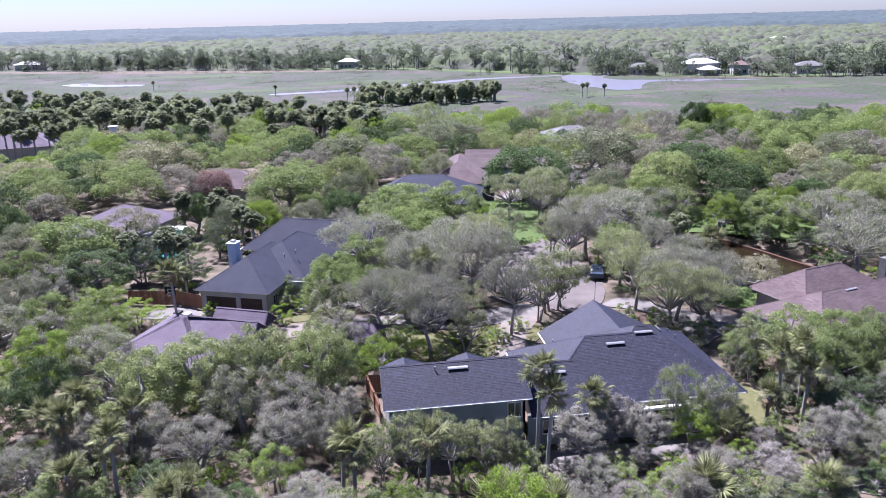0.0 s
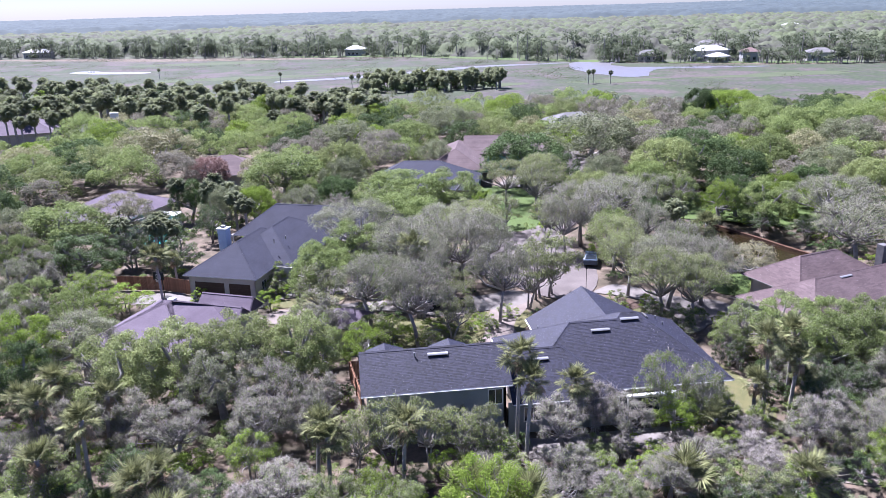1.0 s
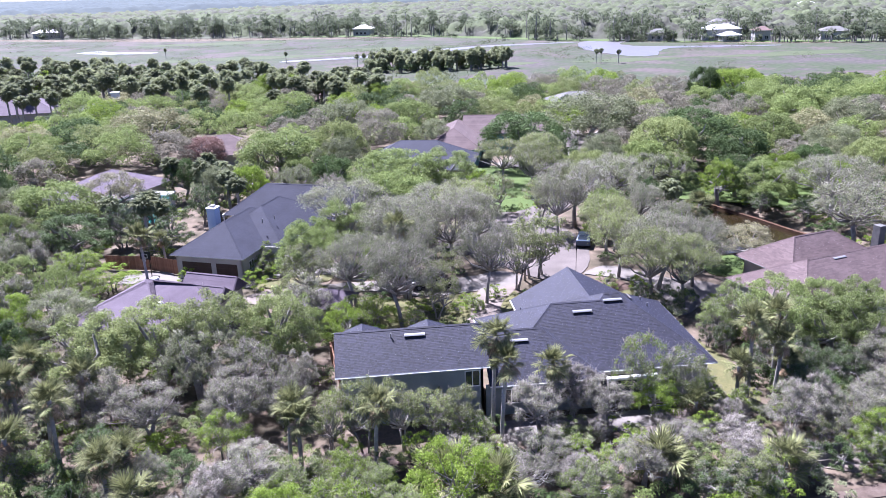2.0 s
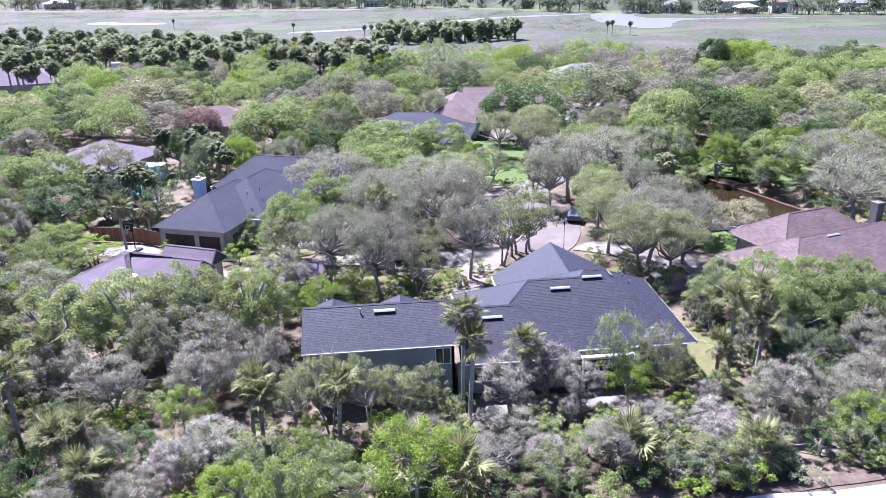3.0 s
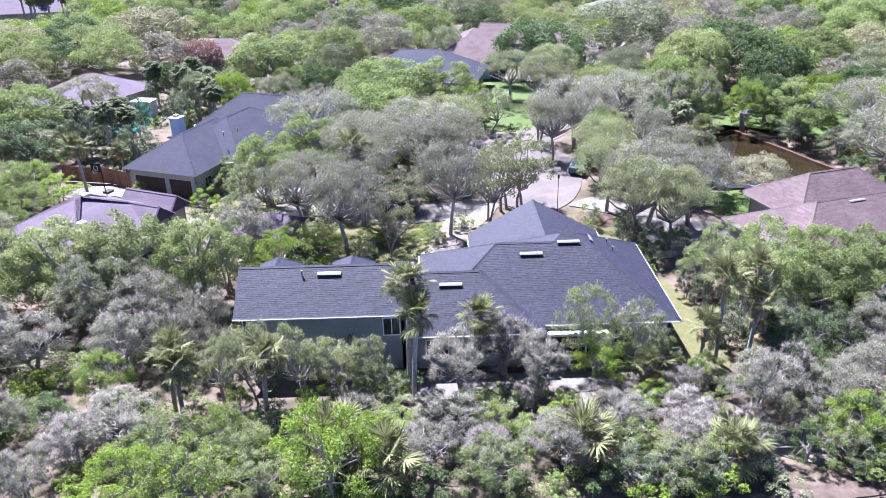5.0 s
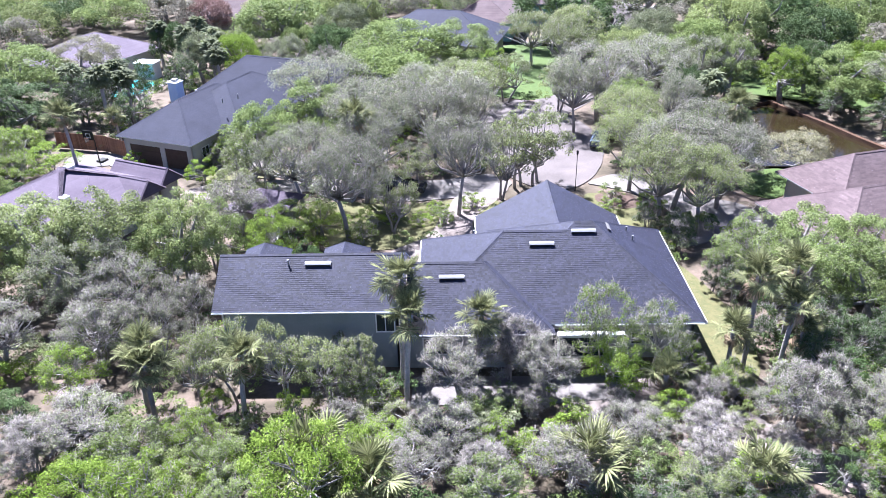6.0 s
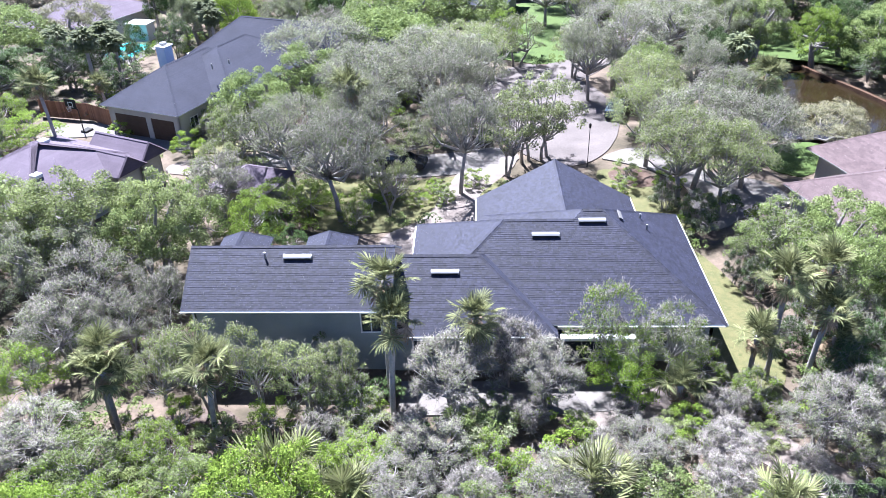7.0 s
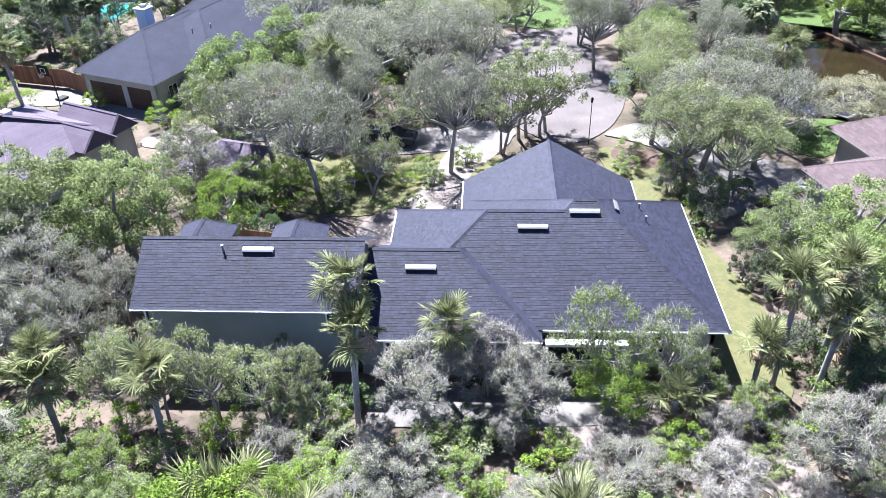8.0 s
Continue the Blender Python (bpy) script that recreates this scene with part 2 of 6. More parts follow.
# roofs ----------------------------------------------------------
def clip(poly, axis, value, keep_above):
    out = []
    for i in range(len(poly)):
        a, b = poly[i], poly[(i + 1) % len(poly)]
        ia, ib = (a[axis] >= value) == keep_above, (b[axis] >= value) == keep_above
        if ia:
            out.append(a)
        if ia != ib:
            t = (value - a[axis]) / (b[axis] - a[axis])
            out.append((a[0] + t * (b[0] - a[0]), a[1] + t * (b[1] - a[1])))
    return out


def shingle_arrays(poly, course, tab, rnd, lift=0.014):
    """Lapped courses on one roof plane, cut into tabs; each tab has a thick lower edge."""
    P = [Vector(p) for p in poly]
    n = (P[1] - P[0]).cross(P[2] - P[0]).normalized()
    if n.z < 0:
        n = -n
    e = Vector((0, 0, 1)).cross(n).normalized()
    s = n.cross(e)
    o = P[0]
    q = [((p - o).dot(e), (p - o).dot(s)) for p in P]
    v0, v1 = min(a[1] for a in q), max(a[1] for a in q)
    vs, fs = [], []
    v = v0
    while v < v1 - 0.01:
        row = clip(clip(q, 1, v, True), 1, min(v + course, v1), False)
        if len(row) > 2:
            u, u1 = min(a[0] for a in row), max(a[0] for a in row)
            u -= rnd.random() * tab
            while u < u1:
                w = tab * rnd.uniform(0.55, 1.5) if tab else 1e4
                cell = clip(clip(row, 0, u, True), 0, u + w, False)
                u += w
                if len(cell) < 3:
                    continue
                thick = lift * rnd.uniform(0.75, 1.3)
                k = len(vs)
                for a in cell:
                    h = thick - (thick - 0.006) * (a[1] - v) / course
                    vs.append(o + e * a[0] + s * a[1] + n * h)
                fs.append(tuple(range(k, k + len(cell))))
                low = [i for i, a in enumerate(cell) if a[1] < v + 1e-4]
                if len(low) == 2:
                    a, b = (low[0], low[1]) if low[1] == low[0] + 1 else (low[1], low[0])
                    pa, pb = cell[a], cell[b]
                    j = len(vs)
                    vs.extend([o + e * pa[0] + s * pa[1], o + e * pb[0] + s * pb[1]])
                    fs.append((k + b, k + a, j, j + 1))
        v += course
    return vs, fs


def roof(parent, planes, mat, trim, seed, course=0.14, tab=0.17, thick=0.07, label="", lift=0.012):
    """A roof of planes: a deck with thickness, lapped shingles on it and capped ridges and hips."""
    rnd = random.Random(seed)
    dv, df = [], []
    for poly in planes:
        P = [Vector(p) for p in poly]
        n = (P[1] - P[0]).cross(P[2] - P[0])
        if n.z < 0:
            P.reverse()
        k, c = len(dv), len(P)
        dv.extend(P)
        dv.extend(p - Vector((0, 0, thick)) for p in P)
        df.append(tuple(range(k, k + c)))
        df.append(tuple(range(k + c, k + 2 * c))[::-1])
        for i in range(c):
            j = (i + 1) % c
            df.append((k + i, k + c + i, k + c + j, k + j))
    deck = hang(new("roof", mesh_from("roof", dv, df, trim)), parent, label)
    sv, sf = join_arrays([shingle_arrays(p, course, tab, rnd, lift) for p in planes])
    sh = hang(new("shingles", mesh_from("shingles", sv, sf, mat)), deck)
    sh["kind"] = "stuff"
    # caps along edges shared by two planes
    seen = {}
    for poly in planes:
        for i in range(len(poly)):
            a, b = poly[i], poly[(i + 1) % len(poly)]
            key = tuple(sorted((tuple(round(c, 2) for c in a), tuple(round(c, 2) for c in b))))
            P = [Vector(c) for c in poly]
            nn = (P[1] - P[0]).cross(P[2] - P[0]).normalized()
            seen.setdefault(key, []).append(nn if nn.z > 0 else -nn)
    caps = []
    for (a, b), c in seen.items():
        if len(c) == 2 and c[0].dot(c[1]) < 0.995:
            a, b = Vector(a), Vector(b)
            d = b - a
            m = max(1, int(d.length / 0.3))
            side = d.cross(Vector((0, 0, 1))).normalized() * 0.14
            for i in range(m):
                p, q = a + d * (i / m), a + d * ((i + 1) / m)
                up0, up1 = Vector((0, 0, 0.035)), Vector((0, 0, 0.05))
                dn = Vector((0, 0, -0.045))
                caps.append(([p + up0, q + up1, p + side + dn, q + side + dn, p - side + dn, q - side + dn], [(0, 1, 3, 2), (1, 0, 4, 5)]))
    if caps:
        cv, cf = join_arrays(caps)
        cp = hang(new("ridge_cap", mesh_from("ridge_cap", cv, cf, mat)), deck)
        cp["kind"] = "stuff"
    return deck


def hip_planes(x0, x1, y0, y1, z, slope, axis="x"):
    if axis == "x":
        h = (y1 - y0) / 2
        ym, zr = (y0 + y1) / 2, z + h * slope
        a, b = (x0 + h, ym, zr), (x1 - h, ym, zr)
        return [[(x0, y0, z), (x1, y0, z), b, a], [(x1, y1, z), (x0, y1, z), a, b], [(x0, y1, z), (x0, y0, z), a], [(x1, y0, z), (x1, y1, z), b]]
    h = (x1 - x0) / 2
    xm, zr = (x0 + x1) / 2, z + h * slope
    a, b = (xm, y0 + h, zr), (xm, y1 - h, zr)
    return [[(x0, y1, z), (x0, y0, z), a, b], [(x1, y0, z), (x1, y1, z), b, a], [(x0, y0, z), (x1, y0, z), a], [(x1, y1, z), (x0, y1, z), b]]


def gablet_planes(x0, x1, y0, y1, z, slope):
    """A small roof along x whose right end is closed by a steep face."""
    a, b = gable_planes(x0, x1, y0, y1, z, slope, "x")
    p = (x1 - 0.25, (y0 + y1) / 2, z + (y1 - y0) / 2 * slope)
    return [[a[0], a[1], p, a[3]], [b[0], b[1], b[2], p], [(x1, y0, z), (x1, y1, z), p]]


def gable_planes(x0, x1, y0, y1, z, slope, axis="x"):
    if axis == "x":
        ym, zr = (y0 + y1) / 2, z + (y1 - y0) / 2 * slope
        return [[(x0, y0, z), (x1, y0, z), (x1, ym, zr), (x0, ym, zr)], [(x1, y1, z), (x0, y1, z), (x0, ym, zr), (x1, ym, zr)]]
    xm, zr = (x0 + x1) / 2, z + (x1 - x0) / 2 * slope
    return [[(x0, y1, z), (x0, y0, z), (xm, y0, zr), (xm, y1, zr)], [(x1, y0, z), (x1, y1, z), (xm, y1, zr), (xm, y0, zr)]]


def wall(parent, a, b, z1, mat, openings=(), thick=0.2, gable=0.0, z0=-0.1, label=""):
    """A wall from a to b (plan), with openings (start, end, sill, head) through it; gable adds a peak."""
    A, B = Vector((*a, 0)), Vector((*b, 0))
    d = B - A
    L = d.length
    d.normalize()
    n = Vector((d.y, -d.x, 0))
    bm = bmesh.new()
    us = sorted({0.0, L, *(o[0] for o in openings), *(o[1] for o in openings)})
    zs = sorted({z0, z1, *(max(z0, o[2]) for o in openings), *(o[3] for o in openings)})
    at = {}

    def vert(i, j, t):
        if (i, j, t) not in at:
            at[(i, j, t)] = bm.verts.new(A + d * us[i] - n * (thick * t) + Vector((0, 0, zs[j])))
        return at[(i, j, t)]

    def solid(i, j):
        if not (0 <= i < len(us) - 1 and 0 <= j < len(zs) - 1):
            return False
        u, z = (us[i] + us[i + 1]) / 2, (zs[j] + zs[j + 1]) / 2
        return not any(o[0] < u < o[1] and o[2] < z < o[3] for o in openings)

    for i in range(len(us) - 1):
        for j in range(len(zs) - 1):
            if not solid(i, j):
                continue
            bm.faces.new([vert(*k) for k in ((i, j, 0), (i + 1, j, 0), (i + 1, j + 1, 0), (i, j + 1, 0))])
            bm.faces.new([vert(*k) for k in ((i, j + 1, 1), (i + 1, j + 1, 1), (i + 1, j, 1), (i, j, 1))])
            for di, dj, p, q in ((-1, 0, (i, j), (i, j + 1)), (1, 0, (i + 1, j + 1), (i + 1, j)), (0, -1, (i + 1, j), (i, j)), (0, 1, (i, j + 1), (i + 1, j + 1))):
                if not solid(i + di, j + dj):
                    bm.faces.new([vert(*p, 0), vert(*q, 0), vert(*q, 1), vert(*p, 1)])
    if gable:
        k, last = len(zs) - 1, len(us) - 1
        pk = [bm.verts.new(A + d * (L / 2) - n * (thick * t) + Vector((0, 0, z1 + gable))) for t in (0, 1)]
        for t in (0, 1):
            for i in range(last):
                f = [vert(i, k, t), vert(i + 1, k, t), pk[t]]
                bm.faces.new(f if t == 0 else f[::-1])
        bm.faces.new([vert(0, k, 0), pk[0], pk[1], vert(0, k, 1)])
        bm.faces.new([pk[0], vert(last, k, 0), vert(last, k, 1), pk[1]])
    w = part("wall", bm, mat, parent, label)
    for s, e, lo, hi in openings:
        if lo > 0.3 or hi < 1.9 or e - s < 2.2:
            window(parent, A + d * s - n * 0.06, d, n, e - s, lo, hi)
    return w


def window(parent, p, d, n, w, lo, hi):
    bm = bmesh.new()
    m = Matrix((( d.x, n.x, 0, p.x), (d.y, n.y, 0, p.y), (0, 0, 1, 0), (0, 0, 0, 1)))
    f = 0.07
    for x0, x1, z0, z1 in ((0, w, lo, lo + f), (0, w, hi - f, hi), (0, f, lo + f, hi - f), (w - f, w, lo + f, hi - f), (w / 2 - 0.03, w / 2 + 0.03, lo + f, hi - f)):
        box(x0, x1, -0.04, 0.07, z0, z1, bm=bm)
    bm.transform(m)
    fr = part("window", bm, WHITE, parent)
    for x0, x1 in ((f, w / 2 - 0.03), (w / 2 + 0.03, w - f)):
        bm = box(x0, x1, -0.01, 0.01, lo + f, hi - f)
        bm.transform(m)
        part("pane", bm, GLASS, fr)
    return fr


def gutter(parent, a, b, label=""):
    A, B = Vector(a), Vector(b)
    d = (B - A).normalized()
    n = Vector((d.y, -d.x, 0))
    prof = [(0, 0.01), (0.08, 0.01), (0.08, -0.01), (0.07, -0.01), (0.055, -0.045), (0, -0.05)]
    vs, fs = [], []
    for p in (A, B):
        vs.extend(p + n * x + Vector((0, 0, z)) for x, z in prof)
    k = len(prof)
    for i in range(k):
        j = (i + 1) % k
        fs.append((i, j, k + j, k + i))
    fs += [tuple(range(k))[::-1], tuple(range(k, 2 * k))]
    return hang(new("gutter", mesh_from("gutter", vs, fs, WHITE)), parent, label)


def off_ridge_vent(parent, c, slope, length=1.62):
    """Long louvred roof vent: bright-topped hooded box with a black strip as the shade in its mouth."""
    m = Matrix.Translation(c)
    bm = bmesh.new()
    L, w = length / 2, 0.15
    prof = [(-w, -w * slope + 0.15), (-w, -w * slope + 0.04), (w, w * slope + 0.02), (w, w * slope + 0.05), (-w * 0.4, 0.125)]
    for s in (-L, L):
        for y, z in prof:
            bm.verts.new((s, y, z))
    bm.verts.ensure_lookup_table()
    k = len(prof)
    for i in range(k):
        j = (i + 1) % k
        bm.faces.new([bm.verts[q] for q in (i, j, k + j, k + i)])
    bm.faces.new([bm.verts[i] for i in range(k)][::-1])
    bm.faces.new([bm.verts[k + i] for i in range(k)])
    bmesh.ops.recalc_face_normals(bm, faces=bm.faces)
    bm.transform(m)
    hood = part("roof_vent", bm, VENT, parent, "long galvanised off-ridge roof vent")
    # Solid black strip stands in for the shade inside the mouth.
    bm = box(-L + 0.05, L - 0.05, -w - 0.012, -w + 0.02, -w * slope + 0.03, -w * slope + 0.13)
    bm.transform(m)
    part("louvre", bm, BLACK, hood, "black strip for the shade in the vent mouth")
    return hood


def vent_pipe(parent, x, y, z, h=0.35):
    vs, fs = tube_arrays([(x, y, z - 0.15), (x, y, z + h), (x, y, z + h + 0.01)], [0.06, 0.05, 0.075], 8)
    return hang(new("vent_pipe", mesh_from("vent_pipe", vs, fs, VENT)), parent, "short plumbing vent pipe")


# ---------------------------------------------------------------- ground
def ground_sheet():
    """One sheet to the horizon, finely divided and uneven near the houses, with the pond's basin sunk into it."""
    xs = [-4900, -2500, -1000, -400, -200] + list(range(-120, 161, 4)) + [220, 400, 1000, 2500, 4900]
    ys = [-300, -60] + list(range(20, 241, 4)) + [300, 500, 1000, 2500, 4900]
    vs, fs = [], []
    for y in ys:
        for x in xs:
            near = -100 < x < 140 and 24 < y < 220
            z = 0.0
            if near:
                z = 0.05 * noise.noise(Vector((x * 0.05, y * 0.05, 0))) - 0.03
                dx, dy = (x - 55.5) / 11.0, (y - 95) / 13.5
                if dx * dx + dy * dy < 1.0:
                    z -= 1.2
            vs.append((x, y, z - 0.04))
    w = len(xs)
    for j in range(len(ys) - 1):
        for i in range(w - 1):
            fs.append((j * w + i, j * w + i + 1, (j + 1) * w + i + 1, (j + 1) * w + i))
    return tagged(new("ground", mesh_from("ground", vs, fs, LITTER, True)), "sandy woodland ground covered in leaf litter", "ground", kind="structure")


ground_sheet()
slab("road", [(29.0, 38.2), (36, 38.6), (44, 39.2), (60, 40.5), (60, 34.5), (44, 33.2), (36, 32.6), (28, 32.0)], 0.0, ROAD, "pale concrete road with a worn edge", "road", steps=4, wobble=0.06)
slab("verge", [(27, 38.9), (30, 39.3), (34, 39.8), (40, 40.4), (44, 39.8), (36, 39.0), (30, 38.4), (27, 37.9)], -0.005, REDSAND, "sandy verge with leaf litter beside the road", "verge")
slab("cul_de_sac", [(14.6, 98.0), (19.7, 101.6), (22.4, 106.5), (26.0, 108.5), (29.0, 105.5), (32.3, 99), (33.4, 92), (31.6, 84.6), (28.6, 80.4), (25.4, 80.4), (22.6, 83.4), (20.4, 87.8), (17.6, 90.8), (15.0, 92.8)], 0.0, PAVING, "pinkish paved turning circle dappled with shade", "street", wobble=0.04)
slab("street", [(26.5, 106), (30.5, 102), (44, 124), (52, 150), (56, 185), (51, 186), (46, 154), (38, 128)], -0.006, PAVING, "pinkish paved street under the trees", "street", steps=4)
slab("driveway", [(11.6, 62.5), (14.7, 61.5), (18.6, 69.0), (19.0, 74.0), (22.5, 80.8), (19.4, 83.0), (16.4, 76.0), (15.0, 71.0), (11.8, 67.5)], 0.01, SAND, "pale sandy driveway beside the house", "driveway")
slab("pavement", [(-2.0, 80.2), (5.4, 80.4), (8.5, 78.8), (11.7, 77.7), (16.7, 78.3), (21.0, 79.4), (22.8, 82.0), (20.6, 84.0), (16.7, 82.9), (11.5, 82.6), (5.4, 83.4), (-2.0, 83.0)], 0.012, CONCRETE, "pale concrete drive dappled with leaf shade", "pavement")
slab("pavement", [(30.2, 81.6), (33.3, 83.6), (36.5, 81.2), (39.4, 78.2), (43.0, 76.2), (43.6, 72.6), (39.4, 70.4), (37.0, 68.6), (35.0, 69.4), (36.2, 74.6), (34.6, 78.2), (31.6, 80.6)], 0.012, CONCRETE, "pale concrete drive leading to the brown house", "pavement")
slab("lawn", [(3.5, 76.0), (6.2, 78.0), (11.3, 77.2), (16.7, 77.9), (20.2, 78.6), (21.5, 76), (19.4, 72.2), (16.4, 70.8), (14.4, 69.4), (11.0, 68.4), (7.0, 69.0), (4.2, 71.5)], 0.0, DRYGRASS, "patchy sunlit front lawn", "lawn")
slab("lawn", [(29.5, 79), (33.5, 77.5), (35.5, 72.0), (34.5, 66.5), (33.2, 66.0), (30.4, 68.6), (29.6, 74)], 0.0, DRYGRASS, "thin front lawn with leaf litter", "lawn")
slab("lawn", [(32.9, 51.2), (35.4, 50.6), (36.8, 55.5), (36.0, 61.0), (34.6, 65.4), (33.0, 65.6), (32.9, 58)], 0.0, DRYGRASS, "dry yellow side lawn", "lawn")
slab("lawn", [(19.4, 113.0), (23.4, 109.9), (27.5, 108.5), (31.3, 112), (34.5, 122), (36.0, 134), (31.0, 139), (25.0, 137), (21.5, 127), (18.6, 119)], 0.0, GRASS, "bright green mown lawn", "lawn")
slab("lawn", [(52, 112), (60, 107), (72, 99), (80, 98), (84, 108), (74, 120), (62, 126), (54, 124)], 0.0, GRASS, "shaded green lawn behind the pond", "lawn")
slab("lawn", [(44.2, 79.0), (46.4, 77.4), (49.0, 79.8), (51.2, 82.6), (49.4, 84.4), (46.0, 83.6), (44.6, 82.0)], 0.0, GRASS, "bright green patch of grass by the pond", "lawn")
slab("lawn", [(-8.0, 83.6), (-3.5, 83.6), (0.5, 84.6), (0.5, 86.6), (-4, 86.0), (-8.5, 86.0)], 0.0, DRYGRASS, "strip of lawn between two drives", "lawn")
slab("driveway", [(-18.6, 87.5), (-9.4, 84.2), (-6.4, 86.4), (0.5, 86.8), (3.5, 88.2), (3.0, 90.5), (-4, 89.0), (-8.2, 88.4), (-10.0, 86.2), (-18.0, 89.4)], 0.012, CONCRETE, "sunlit concrete garage apron and drive", "driveway", steps=4)
slab("driveway", [(-24.0, 90.6), (-19.0, 91.2), (-18.2, 88.6), (-20.2, 87.6), (-23.6, 88.0)], 0.008, CONCRETE, "concrete play pad beside the garage", "driveway", steps=4)
slab("driveway", [(-9.0, 80.6), (-6.4, 82.6), (-3.0, 82.4), (-2.2, 80.4), (-5.0, 79.0), (-8.0, 79.0)], 0.008, SAND, "pale sandy turning space", "driveway")
slab("patio", [(14.6, 51.6), (26.5, 51.6), (27.0, 49.4), (22, 48.9), (14.6, 48.9)], 0.03, CONCRETE, "bare concrete patio slab behind the house", "patio", steps=1)
slab("sandy_path", [(24, 51.0), (29.5, 51.4), (32.8, 50.0), (34.2, 48.0), (36.6, 45.4), (39.0, 43.6), (38.0, 41.8), (35.0, 43.0), (32.6, 46.0), (29.0, 48.2), (24, 48.0)], 0.002, SAND, "bare pale sand path", "path")
slab("bare_sand", [(1.0, 47.5), (4.2, 49.6), (6.5, 48.2), (8.6, 46.6), (7.4, 44.2), (4.0, 45.0), (1.5, 43.4), (0.2, 45.4)], 0.0, REDSAND, "bare reddish sand between shrubs", "sand")
slab("mulch_bed", [(30.2, 78.2), (31.6, 79.4), (33.4, 78.8), (34.0, 76.6), (32.6, 75.6), (30.8, 76.4)], 0.01, MULCH, "red mulch planting bed", "flower bed")
slab("mulch_bed", [(35.0, 112), (40.0, 117.5), (46.0, 128), (44.5, 134), (40.0, 131), (36.5, 122)], 0.0, MULCH, "red mulch bed under the oaks", "flower bed")
strip("sidewalk", [(19.4, 107), (20.2, 111), (21.4, 114.4), (22.7, 117.6), (23.2, 121.2), (22.4, 124.4), (20.0, 127), (16.5, 131)], 1.3, 0.015, CONCRETE, "curved pale concrete garden path", "path")
slab("driveway", [(30, 139), (35, 147), (40, 140), (47, 131), (44, 127.5), (37, 134)], 0.0, CONCRETE, "sunlit white driveway of the brown house", "driveway", steps=4)
# far marsh and creek
slab("marsh", [(-420, 760), (-260, 680), (-120, 600), (40, 552), (130, 470), (170, 420), (250, 372), (420, 330), (520, 300), (430, 120), (300, 140), (190, 170), (118, 186), (60, 214), (10, 222), (-20, 240), (-60, 270), (-110, 296), (-260, 330), (-430, 420)], 0.02, MARSH, "flat brown and green salt marsh", "marsh", steps=3, wobble=1.5)
slab("creek", [(122, 410), (121, 385), (124, 364), (131, 345), (141, 348), (152, 370), (162, 382), (196, 376), (214, 372), (214, 378), (190, 386), (168, 394), (152, 402), (148, 420), (158, 440), (162, 458), (148, 456), (132, 444)], 0.06, CREEK, "pale tidal creek widening into a pool", "water", steps=5, wobble=0.8, depth=0.03)
slab("creek", [(-30, 386), (0, 392), (35, 405), (70, 432), (95, 440), (128, 444), (128, 450), (90, 449), (62, 440), (25, 416), (-5, 401), (-32, 393)], 0.06, CREEK, "narrow pale tidal creek", "water", steps=5, wobble=0.6, depth=0.03)
slab("creek", [(-172, 512), (-150, 492), (-122, 484), (-118, 494), (-145, 506), (-160, 524)], 0.06, CREEK, "small pale marsh pool", "water", steps=5, wobble=0.8, depth=0.03)
for cx, cy, rx, ry in ((60, 335, 26, 9), (15, 450, 40, 12), (-90, 560, 60, 16), (200, 330, 36, 8), (-60, 420, 50, 12), (120, 330, 22, 7)):
    slab("reed_bed", [(cx + rx * math.cos(a * 0.7854) * (1 + 0.3 * math.sin(a * 2.1 + cx)), cy + ry * math.sin(a * 0.7854) * (1 + 0.3 * math.cos(a * 1.7 + cy))) for a in range(8)], 0.05, REED, "patch of fresher marsh grass", "reeds", wobble=1.0)

slab("woodland_floor", [(-430, 792), (-232, 692), (41, 558), (130, 454), (253, 376), (400, 337), (560, 300), (4400, 900), (4400, 4850), (-4400, 4850), (-4400, 1600)], 0.04, FARFLOOR, "dark floor of the far woods", "ground", steps=1)
# pond with its clay bank and edging
slab("pond", [(46.6, 91.0), (46.4, 96.8), (49.0, 101.6), (56.4, 106.0), (59.6, 97.4), (62.5, 88.5), (62.0, 84.0), (57.5, 84.4), (52.5, 85.6), (48.0, 86.4)], -0.35, POND, "dark brown still pond water", "pond", steps=5, depth=0.05, wobble=0.1)


def bank(line, top, foot, mat, name, label):
    vs, fs = [], []
    for x, y in line:
        vs += [(x, y, top), (x, y, foot), (x + 0.35, y + 0.35, foot), (x + 0.35, y + 0.35, top)]
    for i in range(len(line) - 1):
        for a, b in ((0, 1), (1, 2), (2, 3), (3, 0)):
            fs.append((4 * i + a, 4 * i + b, 4 * i + 4 + b, 4 * i + 4 + a))
    fs += [(0, 1, 2, 3), tuple(4 * len(line) - 4 + k for k in (3, 2, 1, 0))]
    return tagged(new(name, mesh_from(name, vs, fs, mat)), label, "retaining wall", kind="structure")


bank([(49.0, 101.8), (52.4, 104.2), (56.5, 106.2), (58.2, 101.6), (59.8, 97.4), (61.2, 92.8), (62.8, 88.6), (62.4, 84.0)], 0.02, -0.9, BANK, "pond_bank", "rust-brown timber retaining wall round the pond")
bank([(46.4, 90.8), (46.2, 96.8), (48.8, 101.6)], 0.02, -0.9, BANK, "pond_bank", "rust-brown pond edging")

